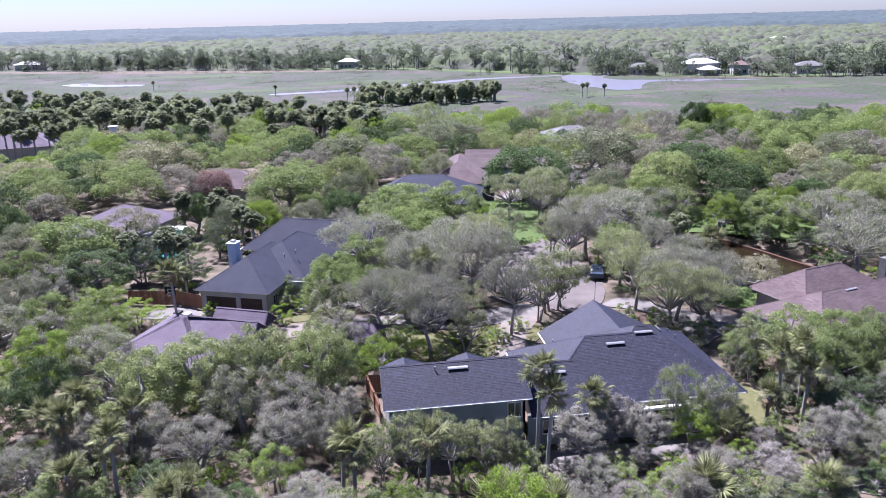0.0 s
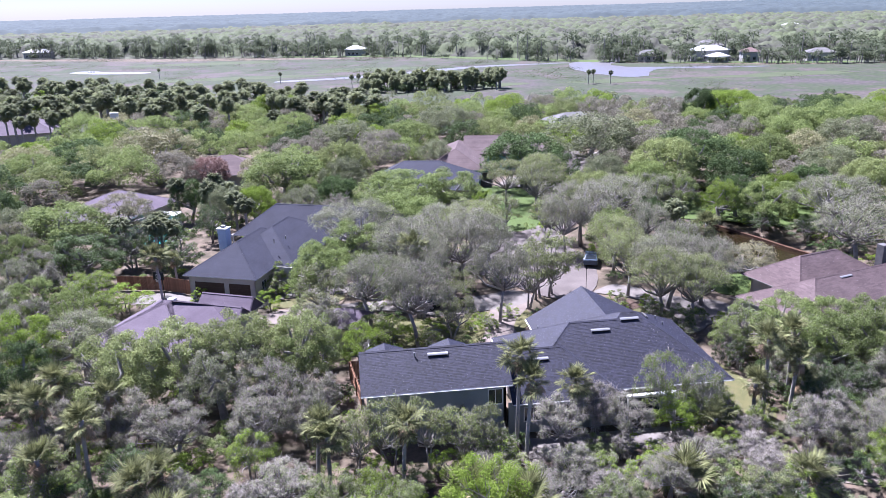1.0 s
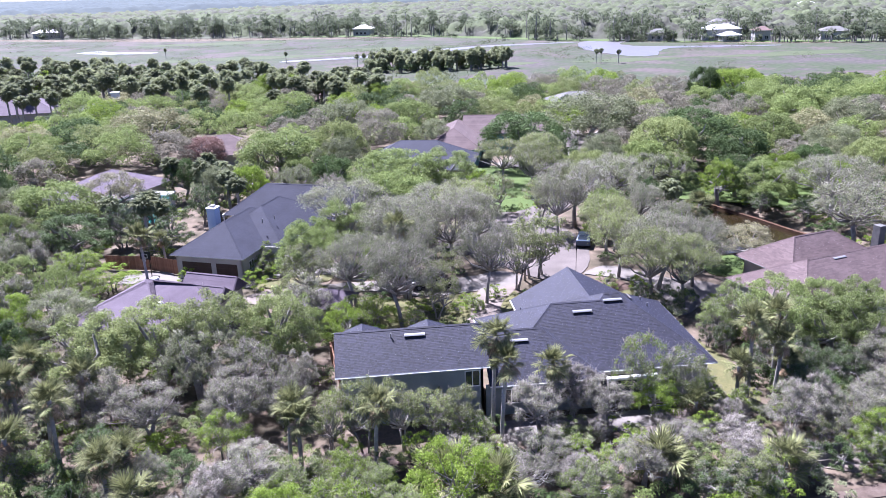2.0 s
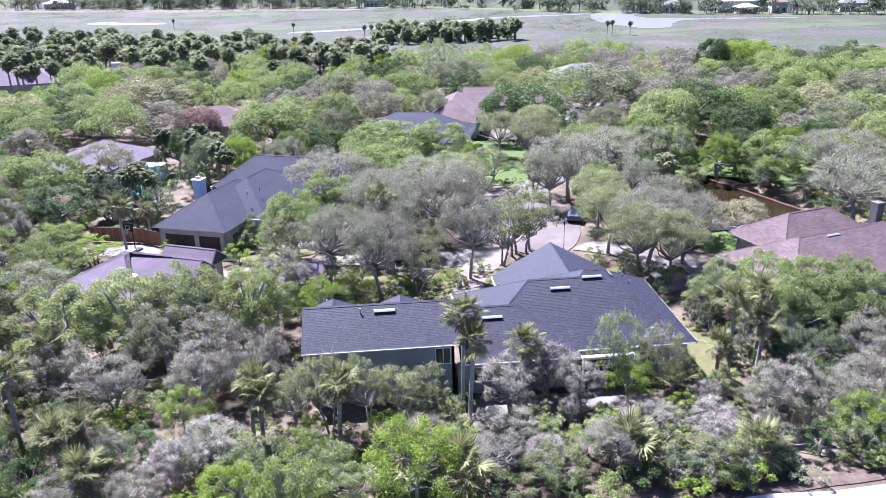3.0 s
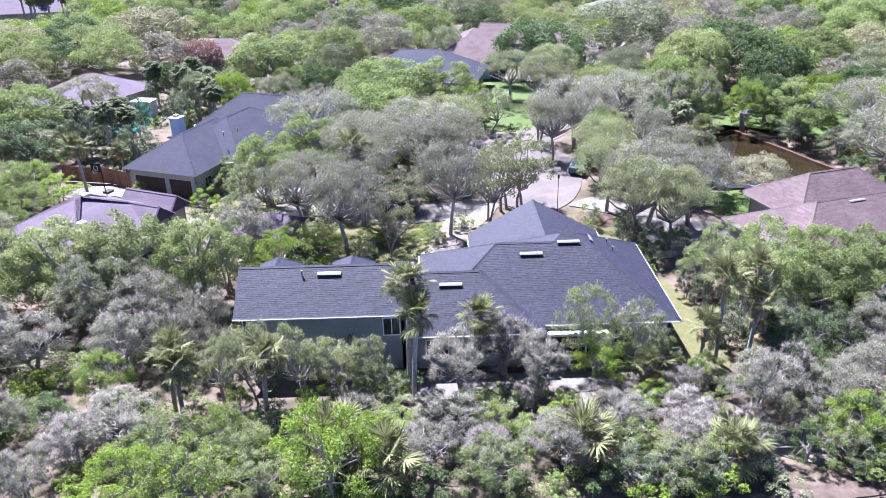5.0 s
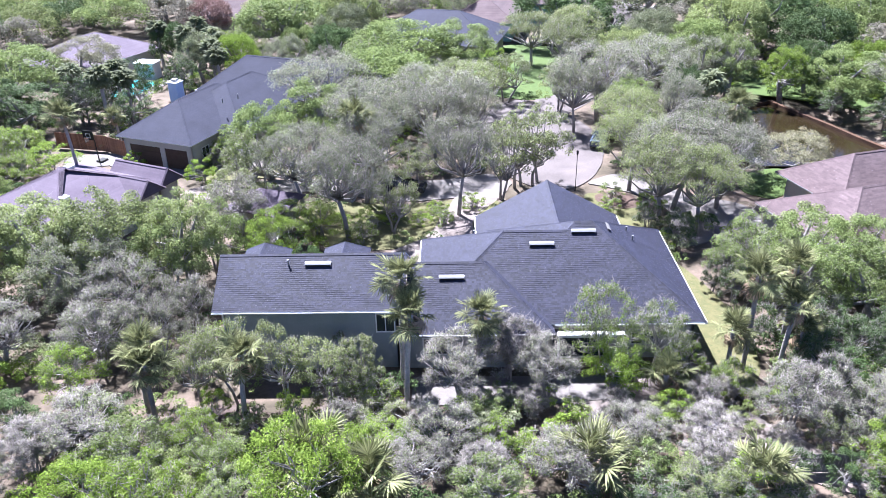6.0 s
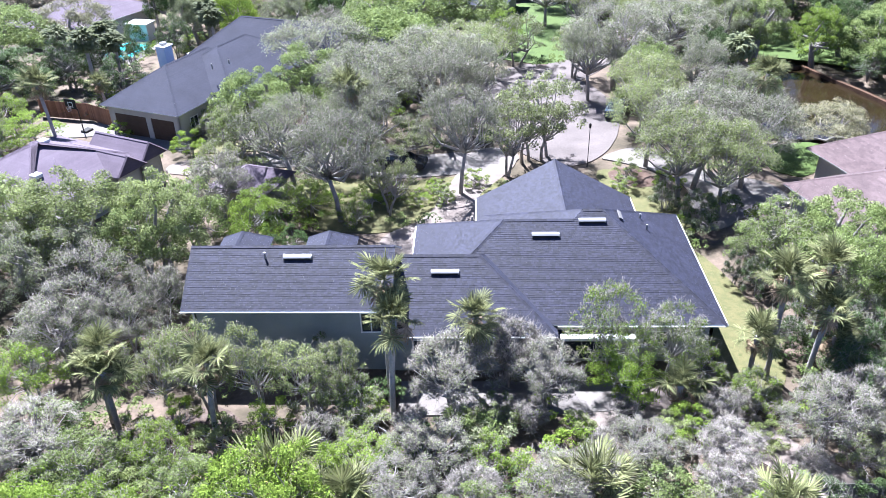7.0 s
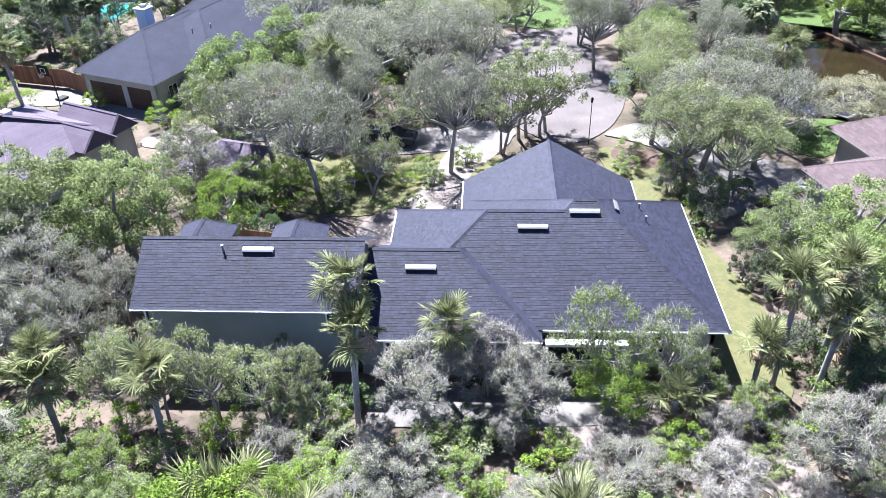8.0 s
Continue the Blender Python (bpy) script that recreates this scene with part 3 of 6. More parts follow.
# ---------------------------------------------------------------- main house
S = 0.62
house = thing("house", pose(0, 0, 0), "single-storey house with charcoal shingle roofs and grey-green stucco", "house")
main_front, main_back_l, main_back_r, EAVE = 52.95, 64.4, 65.54, 2.97
yA, yB = (main_front + main_back_l) / 2, (main_front + main_back_r) / 2
hA, hB = (main_back_l - main_front) / 2, (main_back_r - main_front) / 2
zA, zB = EAVE + hA * S, EAVE + hB * S
xl, xr, xb = 14.78, 32.7, 18.95
a0, b0, b1 = (xl + hA, yA, zA), (xb + hB, yB, zB), (xr - hB, yB, zB)
join = (xb + hA, yA, zA)
roof(house, [
    [(xl, main_front, EAVE), (xb, main_front, EAVE), join, a0],
    [(xb, main_front, EAVE), (xr, main_front, EAVE), b1, b0, join],
    [(xr, main_front, EAVE), (xr, main_back_r, EAVE), b1],
    [(xl, main_back_l, EAVE), (xl, main_front, EAVE), a0],
    [(xr, main_back_r, EAVE), (xb, main_back_r, EAVE), b0, b1],
    [(26.0, main_back_l, EAVE), (xl, main_back_l, EAVE), a0, join],
    [(xb, main_back_r, EAVE), (xb, main_front, EAVE), b0],
], SLATE, WHITE, 1, label="charcoal shingle hip roof", lift=0.014)
roof(house, gable_planes(18.89, 29.97, 60.2, 68.2, 3.0, 0.55, "y"), SLATE, WHITE, 2, label="charcoal shingle gable roof")
roof(house, [
    [(14.2, 52.18, 2.78), (23.33, 52.18, 2.78), (19.08, 56.43, 5.46), (14.2, 56.43, 5.46)],
    [(23.33, 52.18, 2.78), (23.33, 60.68, 2.78), (19.08, 56.43, 5.46)],
    [(23.33, 60.68, 2.78), (14.2, 60.68, 2.78), (14.2, 56.43, 5.46), (19.08, 56.43, 5.46)],
], SLATE, WHITE, 3, label="lower charcoal shingle roof", lift=0.014)
roof(house, gable_planes(2.52, 14.25, 52.28, 58.89, 4.485, 0.652, "x"), SLATE, WHITE, 4, label="taller charcoal shingle gable roof", lift=0.014)
for tx in (4.65, 10.0):
    roof(house, [
        [(tx - 1.55, 59.3, 5.02), (tx - 1.55, 56.2, 5.02), (tx, 56.2, 5.99), (tx, 58.4, 5.99)],
        [(tx + 1.55, 56.2, 5.02), (tx + 1.55, 59.3, 5.02), (tx, 58.4, 5.99), (tx, 56.2, 5.99)],
        [(tx + 1.55, 59.3, 5.02), (tx - 1.55, 59.3, 5.02), (tx, 58.4, 5.99)],
    ], SLATE, WHITE, 5, label="small hipped dormer roof", thick=0.1)
    wall(house, (tx + 1.3, 59.05), (tx - 1.3, 59.05), 4.98, STUCCO, [(0.5, 2.1, 3.6, 4.7)], z0=3.0)
    wall(house, (tx - 1.3, 59.05), (tx - 1.3, 57.4), 4.98, STUCCO, z0=3.0)
    wall(house, (tx + 1.3, 57.4), (tx + 1.3, 59.05), 4.98, STUCCO, z0=3.0)
# Added strip: the narrow side slope's brighter look is put into its colour.
overlay = [(19.10, 56.43, 5.475), (23.36, 52.18, 2.80), (23.08, 52.96, 2.995), (19.66, 56.43, 5.15)]
overlay = overlay + [(x, y, z - 0.03) for x, y, z in overlay]
hang(new("valley_flashing", mesh_from("valley_flashing", overlay, [(3, 2, 1, 0), (4, 5, 6, 7), (0, 1, 5, 4), (1, 2, 6, 5), (2, 3, 7, 6), (3, 0, 4, 7)], SLATE_B)), house, "slate grey strip laid over the narrow side slope")
# walls
wall(house, (2.95, 52.75), (13.8, 52.75), 4.40, STUCCO, [(9.4, 10.6, 2.6, 4.0)], label="plain grey-green stucco wall")
wall(house, (13.8, 52.75), (13.8, 58.4), 4.40, STUCCO, gable=1.84)
wall(house, (2.95, 58.4), (2.95, 52.75), 4.40, STUCCO, gable=1.84)
wall(house, (13.8, 58.4), (2.95, 58.4), 4.40, STUCCO, [(1.0, 2.2, 0.9, 2.2), (6.0, 7.2, 0.9, 2.2)])
wall(house, (14.0, 52.65), (22.9, 52.65), 2.62, STUCCO, [(1.2, 2.8, 0.9, 2.2), (4.6, 7.0, 0.9, 2.2)])
wall(house, (22.9, 53.55), (32.2, 53.55), 2.90, CREAM, [(0.5, 3.9, 0.05, 2.2), (5.4, 6.9, 0.9, 2.1)])
wall(house, (32.2, 53.55), (32.2, 65.1), 2.90, CREAM, [(2.0, 3.2, 0.9, 2.1), (7.0, 8.2, 0.9, 2.1)])
wall(house, (32.2, 65.1), (29.5, 65.1), 2.90, CREAM)
wall(house, (29.5, 65.1), (29.5, 67.8), 2.90, CREAM)
wall(house, (29.5, 67.8), (19.35, 67.8), 2.95, CREAM, [(2.7, 7.5, 0.0, 2.15)], gable=2.75)
wall(house, (19.35, 67.8), (19.35, 63.9), 2.90, CREAM)
wall(house, (19.35, 63.9), (15.25, 63.9), 2.90, CREAM, [(1.0, 2.4, 0.9, 2.1)])
wall(house, (15.25, 63.9), (15.25, 53.4), 2.90, CREAM)
part("garage_door", box(22.0, 26.8, 67.62, 67.68, 0.0, 2.15), WHITE, house, "white panelled garage door")
part("sliding_door", box(23.4, 26.8, 53.60, 53.66, 0.05, 2.2), GLASS, house, "dark glass patio door")
gutter(house, (2.52, 52.28, 4.42), (14.25, 52.28, 4.42), "white eaves gutter")
gutter(house, (14.3, 52.18, 2.73), (23.33, 52.18, 2.73), "white eaves gutter")
gutter(house, (23.4, main_front, 2.9), (xr, main_front, 2.9), "white eaves gutter")
gutter(house, (xr, main_front, 2.9), (xr, main_back_r, 2.9), "white eaves gutter")
gutter(house, (18.89, 68.2, 2.93), (18.89, 64.4, 2.93), "white eaves gutter")
gutter(house, (29.97, 65.5, 2.93), (29.97, 68.2, 2.93), "white eaves gutter")
gutter(house, (xl, main_back_l, 2.9), (xl, 60.8, 2.9), "white eaves gutter")
part("downpipe", box(22.9, 22.98, 52.5, 52.58, 0, 2.6), WHITE, house, "white downpipe")
part("downpipe", box(2.98, 3.06, 52.64, 52.72, 0, 4.35), WHITE, house, "white downpipe")
part("patio_beam", box(23.5, 27.6, 52.2, 52.62, 2.42, 2.62, 0.02), WHITE, house, "white patio shade beam")
for px in (23.6, 27.5):
    part("patio_post", box(px - 0.06, px + 0.06, 52.3, 52.42, 0.0, 2.42), WHITE, house, "white patio post")
# roof furniture
for vx, vy, base, sl in ((8.75, 54.95, "wing", 0.652), (17.05, 55.45, "mid", 0.62), (22.95, 57.75, "main", S), (25.75, 58.55, "main", S)):
    z = {"wing": 4.485 + (vy - 52.28) * 0.652, "mid": 2.78 + (vy - 52.18) * 0.63, "main": EAVE + (vy - main_front) * S}[base]
    off_ridge_vent(house, (vx, vy, z + 0.02), sl)
vent_pipe(house, 6.9, 54.95, 6.24)
vent_pipe(house, 18.6, 62.0, 4.55)
vent_pipe(house, 29.2, 61.2, 5.1)
vent_pipe(house, 29.4, 60.0, 5.0)
sky_bm = box(-0.13, 0.13, -0.5, 0.5, 0.02, 0.08, 0.01)
sky_bm.transform(Matrix.Translation((27.55, 59.6, 6.25)) @ Matrix.Rotation(math.atan(S), 4, "Y"))
part("skylight", sky_bm, GREYROOF, house, "narrow grey roof flashing")


# ---------------------------------------------------------------- neighbouring houses
def simple_house(name, m, label, boxes, roofs, mat, wallmat, seed, trim=WHITE, course=0.16, tab=0.0, group="", lift=0.005):
    h = thing(name, m, label, "house", group)
    for (x0, x1, y0, y1, z1, ops) in boxes:
        wall(h, (x0, y0), (x1, y0), z1, wallmat, ops)
        wall(h, (x1, y0), (x1, y1), z1, wallmat, [(1.5, 2.7, 0.9, 2.1)] if y1 - y0 > 6 else ())
        wall(h, (x1, y1), (x0, y1), z1, wallmat)
        wall(h, (x0, y1), (x0, y0), z1, wallmat, [(1.5, 2.7, 0.9, 2.1)] if y1 - y0 > 6 else ())
    for planes in roofs:
        roof(h, planes, mat, trim, seed, course, tab, lift=lift)
    return h


# dark-roofed neighbour with a three-bay garage
g = Vector((-17.98, 88.56, 0))
mh = Matrix.Translation(g) @ Matrix.Rotation(math.atan2(-3.5, 9.03), 4, "Z")
nb = simple_house("house", mh, "dark slate-roofed house with cream walls and brown garage doors",
                  [(0.5, 9.2, 0.5, 13, 2.95, [(0.7, 4.6, 0, 2.15), (5.2, 8.0, 0, 2.15)]), (2.5, 12.0, 5.0, 17, 2.95, ()), (0.4, 23.4, 17.2, 25.4, 2.95, ())],
                  [hip_planes(0, 9.66, 0, 16, 3.0, 0.62, "y"), hip_planes(1.2, 12.0, 5.4, 21, 3.0, 0.62, "y"), hip_planes(-2.6, 24.0, 16.6, 26.0, 3.0, 0.75, "x")], SLATE_B, CREAM, 11)
for x0, x1 in ((1.2, 5.1), (5.7, 8.5)):
    d = part("garage_door", box(x0, x1, 0.56, 0.62, 0.0, 2.15), DOORBROWN, nb, "dark brown sectional garage door")
    for k in range(1, 4):
        part("door_panel", box(x0 + 0.1, x1 - 0.1, 0.535, 0.56, 0.54 * k - 0.46, 0.54 * k - 0.06), DOORBROWN, d)
ch = part("chimney", box(-0.6, 0.6, 9.6, 10.8, 0.0, 5.9, 0.03), PALEBLUE, nb, "pale blue stucco chimney")
part("chimney_cap", box(-0.7, 0.7, 9.5, 10.9, 5.9, 6.02, 0.02), WHITE, ch, "white chimney cap")
part("spark_arrestor", box(-0.3, 0.3, 9.9, 10.5, 6.05, 6.3, 0.02), VENT, ch)
part("porch_beam", box(-2.78, -2.55, 16.5, 26.1, 2.70, 3.02, 0.01), WHITE, nb, "white porch fascia beam")
for py in (16.7, 19.8, 22.9, 25.8):
    part("porch_post", box(-2.74, -2.6, py, py + 0.14, 0.0, 2.72), WHITE, nb, "white porch post")
vent_pipe(nb, 9.3, 9.0, 5.4)
vent_pipe(nb, 8.6, 7.2, 5.4)

# purple-brown roofed house
pm = Matrix.Translation((-13.0, 72.2, 0)) @ Matrix.Rotation(radians(-24), 4, "Z")
pu = simple_house("house", pm, "house with weathered purple-brown hip and gable roofs", [(-8.5, 1.9, -5.7, 5.5, 2.8, ()), (1.8, 2.7, 1.8, 4.2, 2.85, ()), (-1.6, 2.4, 4.7, 6.8, 2.85, ())],
                  [hip_planes(-9.0, 2.4, -6.2, 6.0, 2.85, 0.44, "x"), gablet_planes(-3.4, 3.2, 1.4, 4.6, 2.93, 0.78), gablet_planes(-3.4, 2.9, 4.2, 7.2, 2.95, 0.86)], PURPLE, CREAM, 12, trim=PURPLE)
for vx, vy, vz in ((-3.6, 0.9, 5.15), (-0.6, -2.6, 4.20)):
    part("roof_vent", box(vx - 0.35, vx + 0.35, vy - 0.35, vy + 0.35, vz - 0.1, vz + 0.22, 0.05), WHITE, pu, "white box roof vent")
# low purple-brown roof behind the trees
simple_house("outbuilding", Matrix.Translation((1.0, 73.0, 0)) @ Matrix.Rotation(radians(-20), 4, "Z"), "small outbuilding with a purple-brown hip roof", [(-2.0, 2.0, -1.8, 1.8, 2.3, ())], [hip_planes(-2.6, 2.6, -2.4, 2.4, 2.35, 0.5, "x")], PURPLE, CREAM, 13, trim=PURPLE)

# brown house by the pond
bm_ = Matrix.Translation((41.8, 69.7, 0)) @ Matrix.Rotation(radians(16), 4, "Z")
br = simple_house("house", bm_, "house with reddish-brown shingle roofs and cream walls beside the pond", [(0.6, 20.4, -9.1, -0.1, 2.9, ()), (6.2, 18.4, -1.2, 4.6, 2.9, ())],
                  [hip_planes(0, 21, -9.7, 0.6, 2.95, 0.54, "x"), hip_planes(5.6, 19, -2.6, 5.6, 2.95, 0.66, "x")], BROWN, CREAM, 14, tab=0.5)
part("chimney", box(17.2, 18.1, -2.6, -1.7, 3, 6.8, 0.03), GREYWALL, br, "grey stucco chimney")
off_ridge_vent(br, (8.9, -5.0, 5.42), 0.58, 1.6)

# houses further back
simple_house("house", Matrix.Translation((15.0, 133.0, 0)) @ Matrix.Rotation(radians(-14), 4, "Z"), "house with a low dark slate hip roof", [(-9, 9, -6, 6, 2.9, [(3, 4.5, 0.9, 2.1)])], [hip_planes(-10, 10, -6.8, 6.8, 3.0, 0.55, "x")], SLATE_B, CREAM, 15)
fb = simple_house("house", Matrix.Translation((31, 156, 0)) @ Matrix.Rotation(radians(-12), 4, "Z"), "brown-roofed house with a teal gable", [(-11, -1, -16, 4, 3.0, ()), (-4, 8, -4, 5, 3.2, [(2, 3.6, 0.9, 2.2)])],
                  [hip_planes(-12, 0, -17, 5, 3.1, 0.52, "y"), gable_planes(-5, 8.5, -5, 5.5, 4.0, 0.55, "x"), hip_planes(3, 14, -3, 7, 3.0, 0.45, "x")], BROWN, TEAL, 16)
wall(fb, (8.2, -4.6), (8.2, 5.1), 4.0, TEAL, [(4, 5.6, 1, 2.4)], gable=2.6)
simple_house("house", Matrix.Translation((-35.6, 124.2, 0)) @ Matrix.Rotation(radians(65), 4, "Z"), "house with a weathered grey-purple hip roof", [(-7, 7, -5.5, 5.5, 2.9, ())], [hip_planes(-8, 8, -6.4, 6.4, 2.95, 0.45, "x")], PURPLE, CREAM, 17)
simple_house("house", Matrix.Translation((-22, 153, 0)) @ Matrix.Rotation(radians(10), 4, "Z"), "house with a faded brown hip roof behind oaks", [(-6, 6, -5, 5, 2.9, ())], [hip_planes(-7, 7, -6, 6, 2.95, 0.5, "x")], BROWN, CREAM, 18)
simple_house("house", Matrix.Translation((-90, 222, 0)) @ Matrix.Rotation(radians(12), 4, "Z"), "large house with a dull purple-brown hip roof", [(-11, 11, -7, 7, 3.2, ())], [hip_planes(-12, 12, -8, 8, 3.3, 0.55, "x")], PURPLE, CREAM, 19)
simple_house("house", Matrix.Translation((-64, 217, 0)), "low pale-roofed house among dark palms", [(-8, 8, -4.5, 4.5, 3.4, ())], [hip_planes(-9, 9, -5.4, 5.4, 3.4, 0.4, "x")], GREYROOF, CREAM, 20)
ch2 = thing("chimney", pose(-60.6, 216, 5.4), "white square chimney on a pale roof", "chimney")
part("shaft", box(-0.9, 0.9, -0.9, 0.9, -1, 2.4, 0.04), WHITE, ch2)
part("chimney_cap", box(-1.05, 1.05, -1.05, 1.05, 2.4, 2.6, 0.03), WHITE, ch2)
simple_house("house", Matrix.Translation((-2, 216, 0)) @ Matrix.Rotation(radians(-8), 4, "Z"), "house with a faded red gable roof", [(-8, 8, -5, 5, 3.4, ())], [hip_planes(-9, 9, -6, 6, 3.5, 0.5, "x")], REDROOF, CREAM, 21)
simple_house("house", Matrix.Translation((58, 186, 0)) @ Matrix.Rotation(radians(6), 4, "Z"), "pale grey house half hidden by oaks", [(-7, 7, -5, 5, 4.6, [(2, 3.6, 1, 2.3), (6, 7.6, 1, 2.3), (10, 11.6, 1, 2.3)])], [hip_planes(-7.8, 7.8, -5.8, 5.8, 4.6, 0.4, "x")], GREYROOF, CREAM, 22)
# houses on the far shore
for i, (hx, hy, w, d, z, mat, lab) in enumerate(((9, 600, 15, 12, 5.0, WHITEROOF, "large white-roofed house on the far shore"), (207, 425, 21, 12, 6.0, WHITEROOF, "long house with a white flat-hipped roof on the far shore"),
                                                (206, 411, 11, 9, 3.4, WHITEROOF, "white-roofed pavilion on the far shore"), (216, 446, 16, 14, 7.8, GREYROOF, "tall grey-roofed house among pines"),
                                                (224, 410, 11, 10, 5.4, REDROOF, "house with a pink-red roof on the far shore"), (177, 438, 15, 11, 4.2, GREYROOF, "grey-roofed house on the far shore"),
                                                (259, 400, 16, 11, 4.4, GREYROOF, "grey-roofed lakeside house with tall windows"), (440, 735, 22, 14, 7.0, WHITEROOF, "distant white-roofed house above the woods"),
                                                (-270, 735, 24, 12, 5.0, WHITEROOF, "distant white building by the marsh"), (-228, 800, 17, 12, 6.0, WHITEROOF, "distant white building by the marsh"),
                                                (-215, 740, 16, 11, 4.0, GREYROOF, "distant pale building by the marsh"), (-160, 700, 14, 10, 4.0, WHITEROOF, "distant white cottage by the marsh"))):
    ops = [(2 + 3.2 * k, 3.8 + 3.2 * k, 0.9, 2.6) for k in range(int((w - 4) / 3.2))]
    simple_house("house", Matrix.Translation((hx, hy, 0)) @ Matrix.Rotation(radians((i * 37) % 20 - 20), 4, "Z"), lab, [(-w / 2 + 0.8, w / 2 - 0.8, -d / 2 + 0.8, d / 2 - 0.8, z, ops)], [hip_planes(-w / 2, w / 2, -d / 2, d / 2, z, 0.42, "x")], mat, CREAM, 30 + i, course=0.5, group="houses on the far shore")


# ---------------------------------------------------------------- plants
rng = np.random.default_rng(7)


def leaf_arrays(centres, radii, count, size, shell=0.55, aspect=0.62, r=None, wild=0.55, tri=False):
    """Small leaf sprays as bent quads scattered through the outer part of round clumps."""
    r = r or rng
    centres, radii = np.asarray(centres, float), np.asarray(radii, float)
    w = radii ** 2
    idx = r.choice(len(centres), count, p=w / w.sum())
    d = r.normal(size=(count, 3))
    d /= np.linalg.norm(d, axis=1)[:, None]
    d[:, 2] = np.where(d[:, 2] < -0.3, -d[:, 2], d[:, 2])
    rad = radii[idx] * (shell + (1 - shell) * r.random(count) ** 0.6)
    c = centres[idx] + d * rad[:, None] * np.array([1, 1, 0.82])
    nrm = d * 0.5 + np.array([0, 0, 0.45]) + r.normal(size=(count, 3)) * wild
    nrm /= np.linalg.norm(nrm, axis=1)[:, None]
    a = np.cross(nrm, r.normal(size=(count, 3)))
    a /= np.linalg.norm(a, axis=1)[:, None]
    b = np.cross(nrm, a)
    s = (size * r.uniform(0.55, 1.35, count))[:, None]
    a, b = a * s * 0.5, b * s * 0.5 * aspect
    bend = nrm * s * 0.12
    if tri:
        v = np.stack([c - a * 1.1 - b * 0.6, c + a + bend, c + b * 1.3 - a * 0.3], 1).reshape(-1, 3)
        return v, np.arange(count * 3).reshape(-1, 3)
    v = np.stack([c - a, c + b * 0.9 - a * 0.1 + bend, c + a, c - b * 0.9 + a * 0.15 + bend], 1).reshape(-1, 3)
    f = np.arange(count * 4).reshape(-1, 4)
    return v, f


def twig_arrays(centres, radii, count, length, r=None, thick=1.0):
    """Thin bare twigs, each a sliver with three sides, pointing outward."""
    r = r or rng
    centres, radii = np.asarray(centres, float), np.asarray(radii, float)
    idx = r.choice(len(centres), count, p=radii ** 2 / (radii ** 2).sum())
    d = r.normal(size=(count, 3))
    d /= np.linalg.norm(d, axis=1)[:, None]
    d[:, 2] = np.where(d[:, 2] < -0.2, -d[:, 2], d[:, 2])
    c = centres[idx] + d * (radii[idx] * r.uniform(0.15, 0.9, count))[:, None]
    way = d * 0.6 + r.normal(size=(count, 3)) * 0.9 + np.array([0, 0, 0.15])
    way /= np.linalg.norm(way, axis=1)[:, None]
    L = (length * r.uniform(0.5, 1.5, count))[:, None]
    side = np.cross(way, r.normal(size=(count, 3)))
    side /= np.linalg.norm(side, axis=1)[:, None]
    up = np.cross(way, side)
    w = thick * (0.006 + 0.009 * r.random((count, 1)))
    v = np.stack([c + side * w, c - side * w * 0.5 + up * w * 0.87, c - side * w * 0.5 - up * w * 0.87, c + way * L], 1).reshape(-1, 3)
    k = np.arange(count)[:, None] * 4
    f = np.concatenate([k + np.array([0, 1, 3]), k + np.array([1, 2, 3]), k + np.array([2, 0, 3])])
    return v, f


def branchlet_arrays(centres, radii, count, length, r):
    """Curved bare branchlets, each three tapering bends with three sides."""
    centres, radii = np.asarray(centres, float), np.asarray(radii, float)
    idx = r.choice(len(centres), count, p=radii ** 2 / (radii ** 2).sum())
    d = r.normal(size=(count, 3))
    d /= np.linalg.norm(d, axis=1)[:, None]
    d[:, 2] = np.abs(d[:, 2])
    p = centres[idx] + d * (radii[idx] * r.uniform(0.0, 0.7, count))[:, None]
    way = d * 0.7 + r.normal(size=(count, 3)) * 0.6
    way /= np.linalg.norm(way, axis=1)[:, None]
    w = r.uniform(0.008, 0.019, (count, 1))
    step = (length * r.uniform(0.5, 1.4, count))[:, None] / 3
    rings = []
    for k in range(4):
        side = np.cross(way, np.array([0.31, 0.22, 0.92]))
        side /= np.linalg.norm(side, axis=1)[:, None] + 1e-6
        up = np.cross(way, side)
        q = w * (1 - k * 0.28)
        rings += [p + side * q, p - side * q * 0.5 + up * q * 0.87, p - side * q * 0.5 - up * q * 0.87]
        way = way + r.normal(size=(count, 3)) * 0.55
        way /= np.linalg.norm(way, axis=1)[:, None]
        p = p + way * step
    v = np.stack(rings, 1).reshape(-1, 3)
    o = np.arange(count)[:, None] * 12
    f = []
    for k in range(3):
        for a in range(3):
            b = (a + 1) % 3
            f += [o + np.array([k * 3 + a, k * 3 + b, k * 3 + 3 + b]), o + np.array([k * 3 + a, k * 3 + 3 + b, k * 3 + 3 + a])]
    return v, np.concatenate(f)


def array_mesh(name, v, f, mats):
    me = bpy.data.meshes.new(name)
    n, k = f.shape
    me.vertices.add(len(v))
    me.vertices.foreach_set("co", np.asarray(v, np.float32).ravel())
    me.loops.add(n * k)
    me.loops.foreach_set("vertex_index", f.astype(np.int32).ravel())
    me.polygons.add(n)
    me.polygons.foreach_set("loop_start", np.arange(0, n * k, k, dtype=np.int32))
    me.update(calc_edges=True)
    me.validate()
    for m in mats:
        me.materials.append(m)
    return me


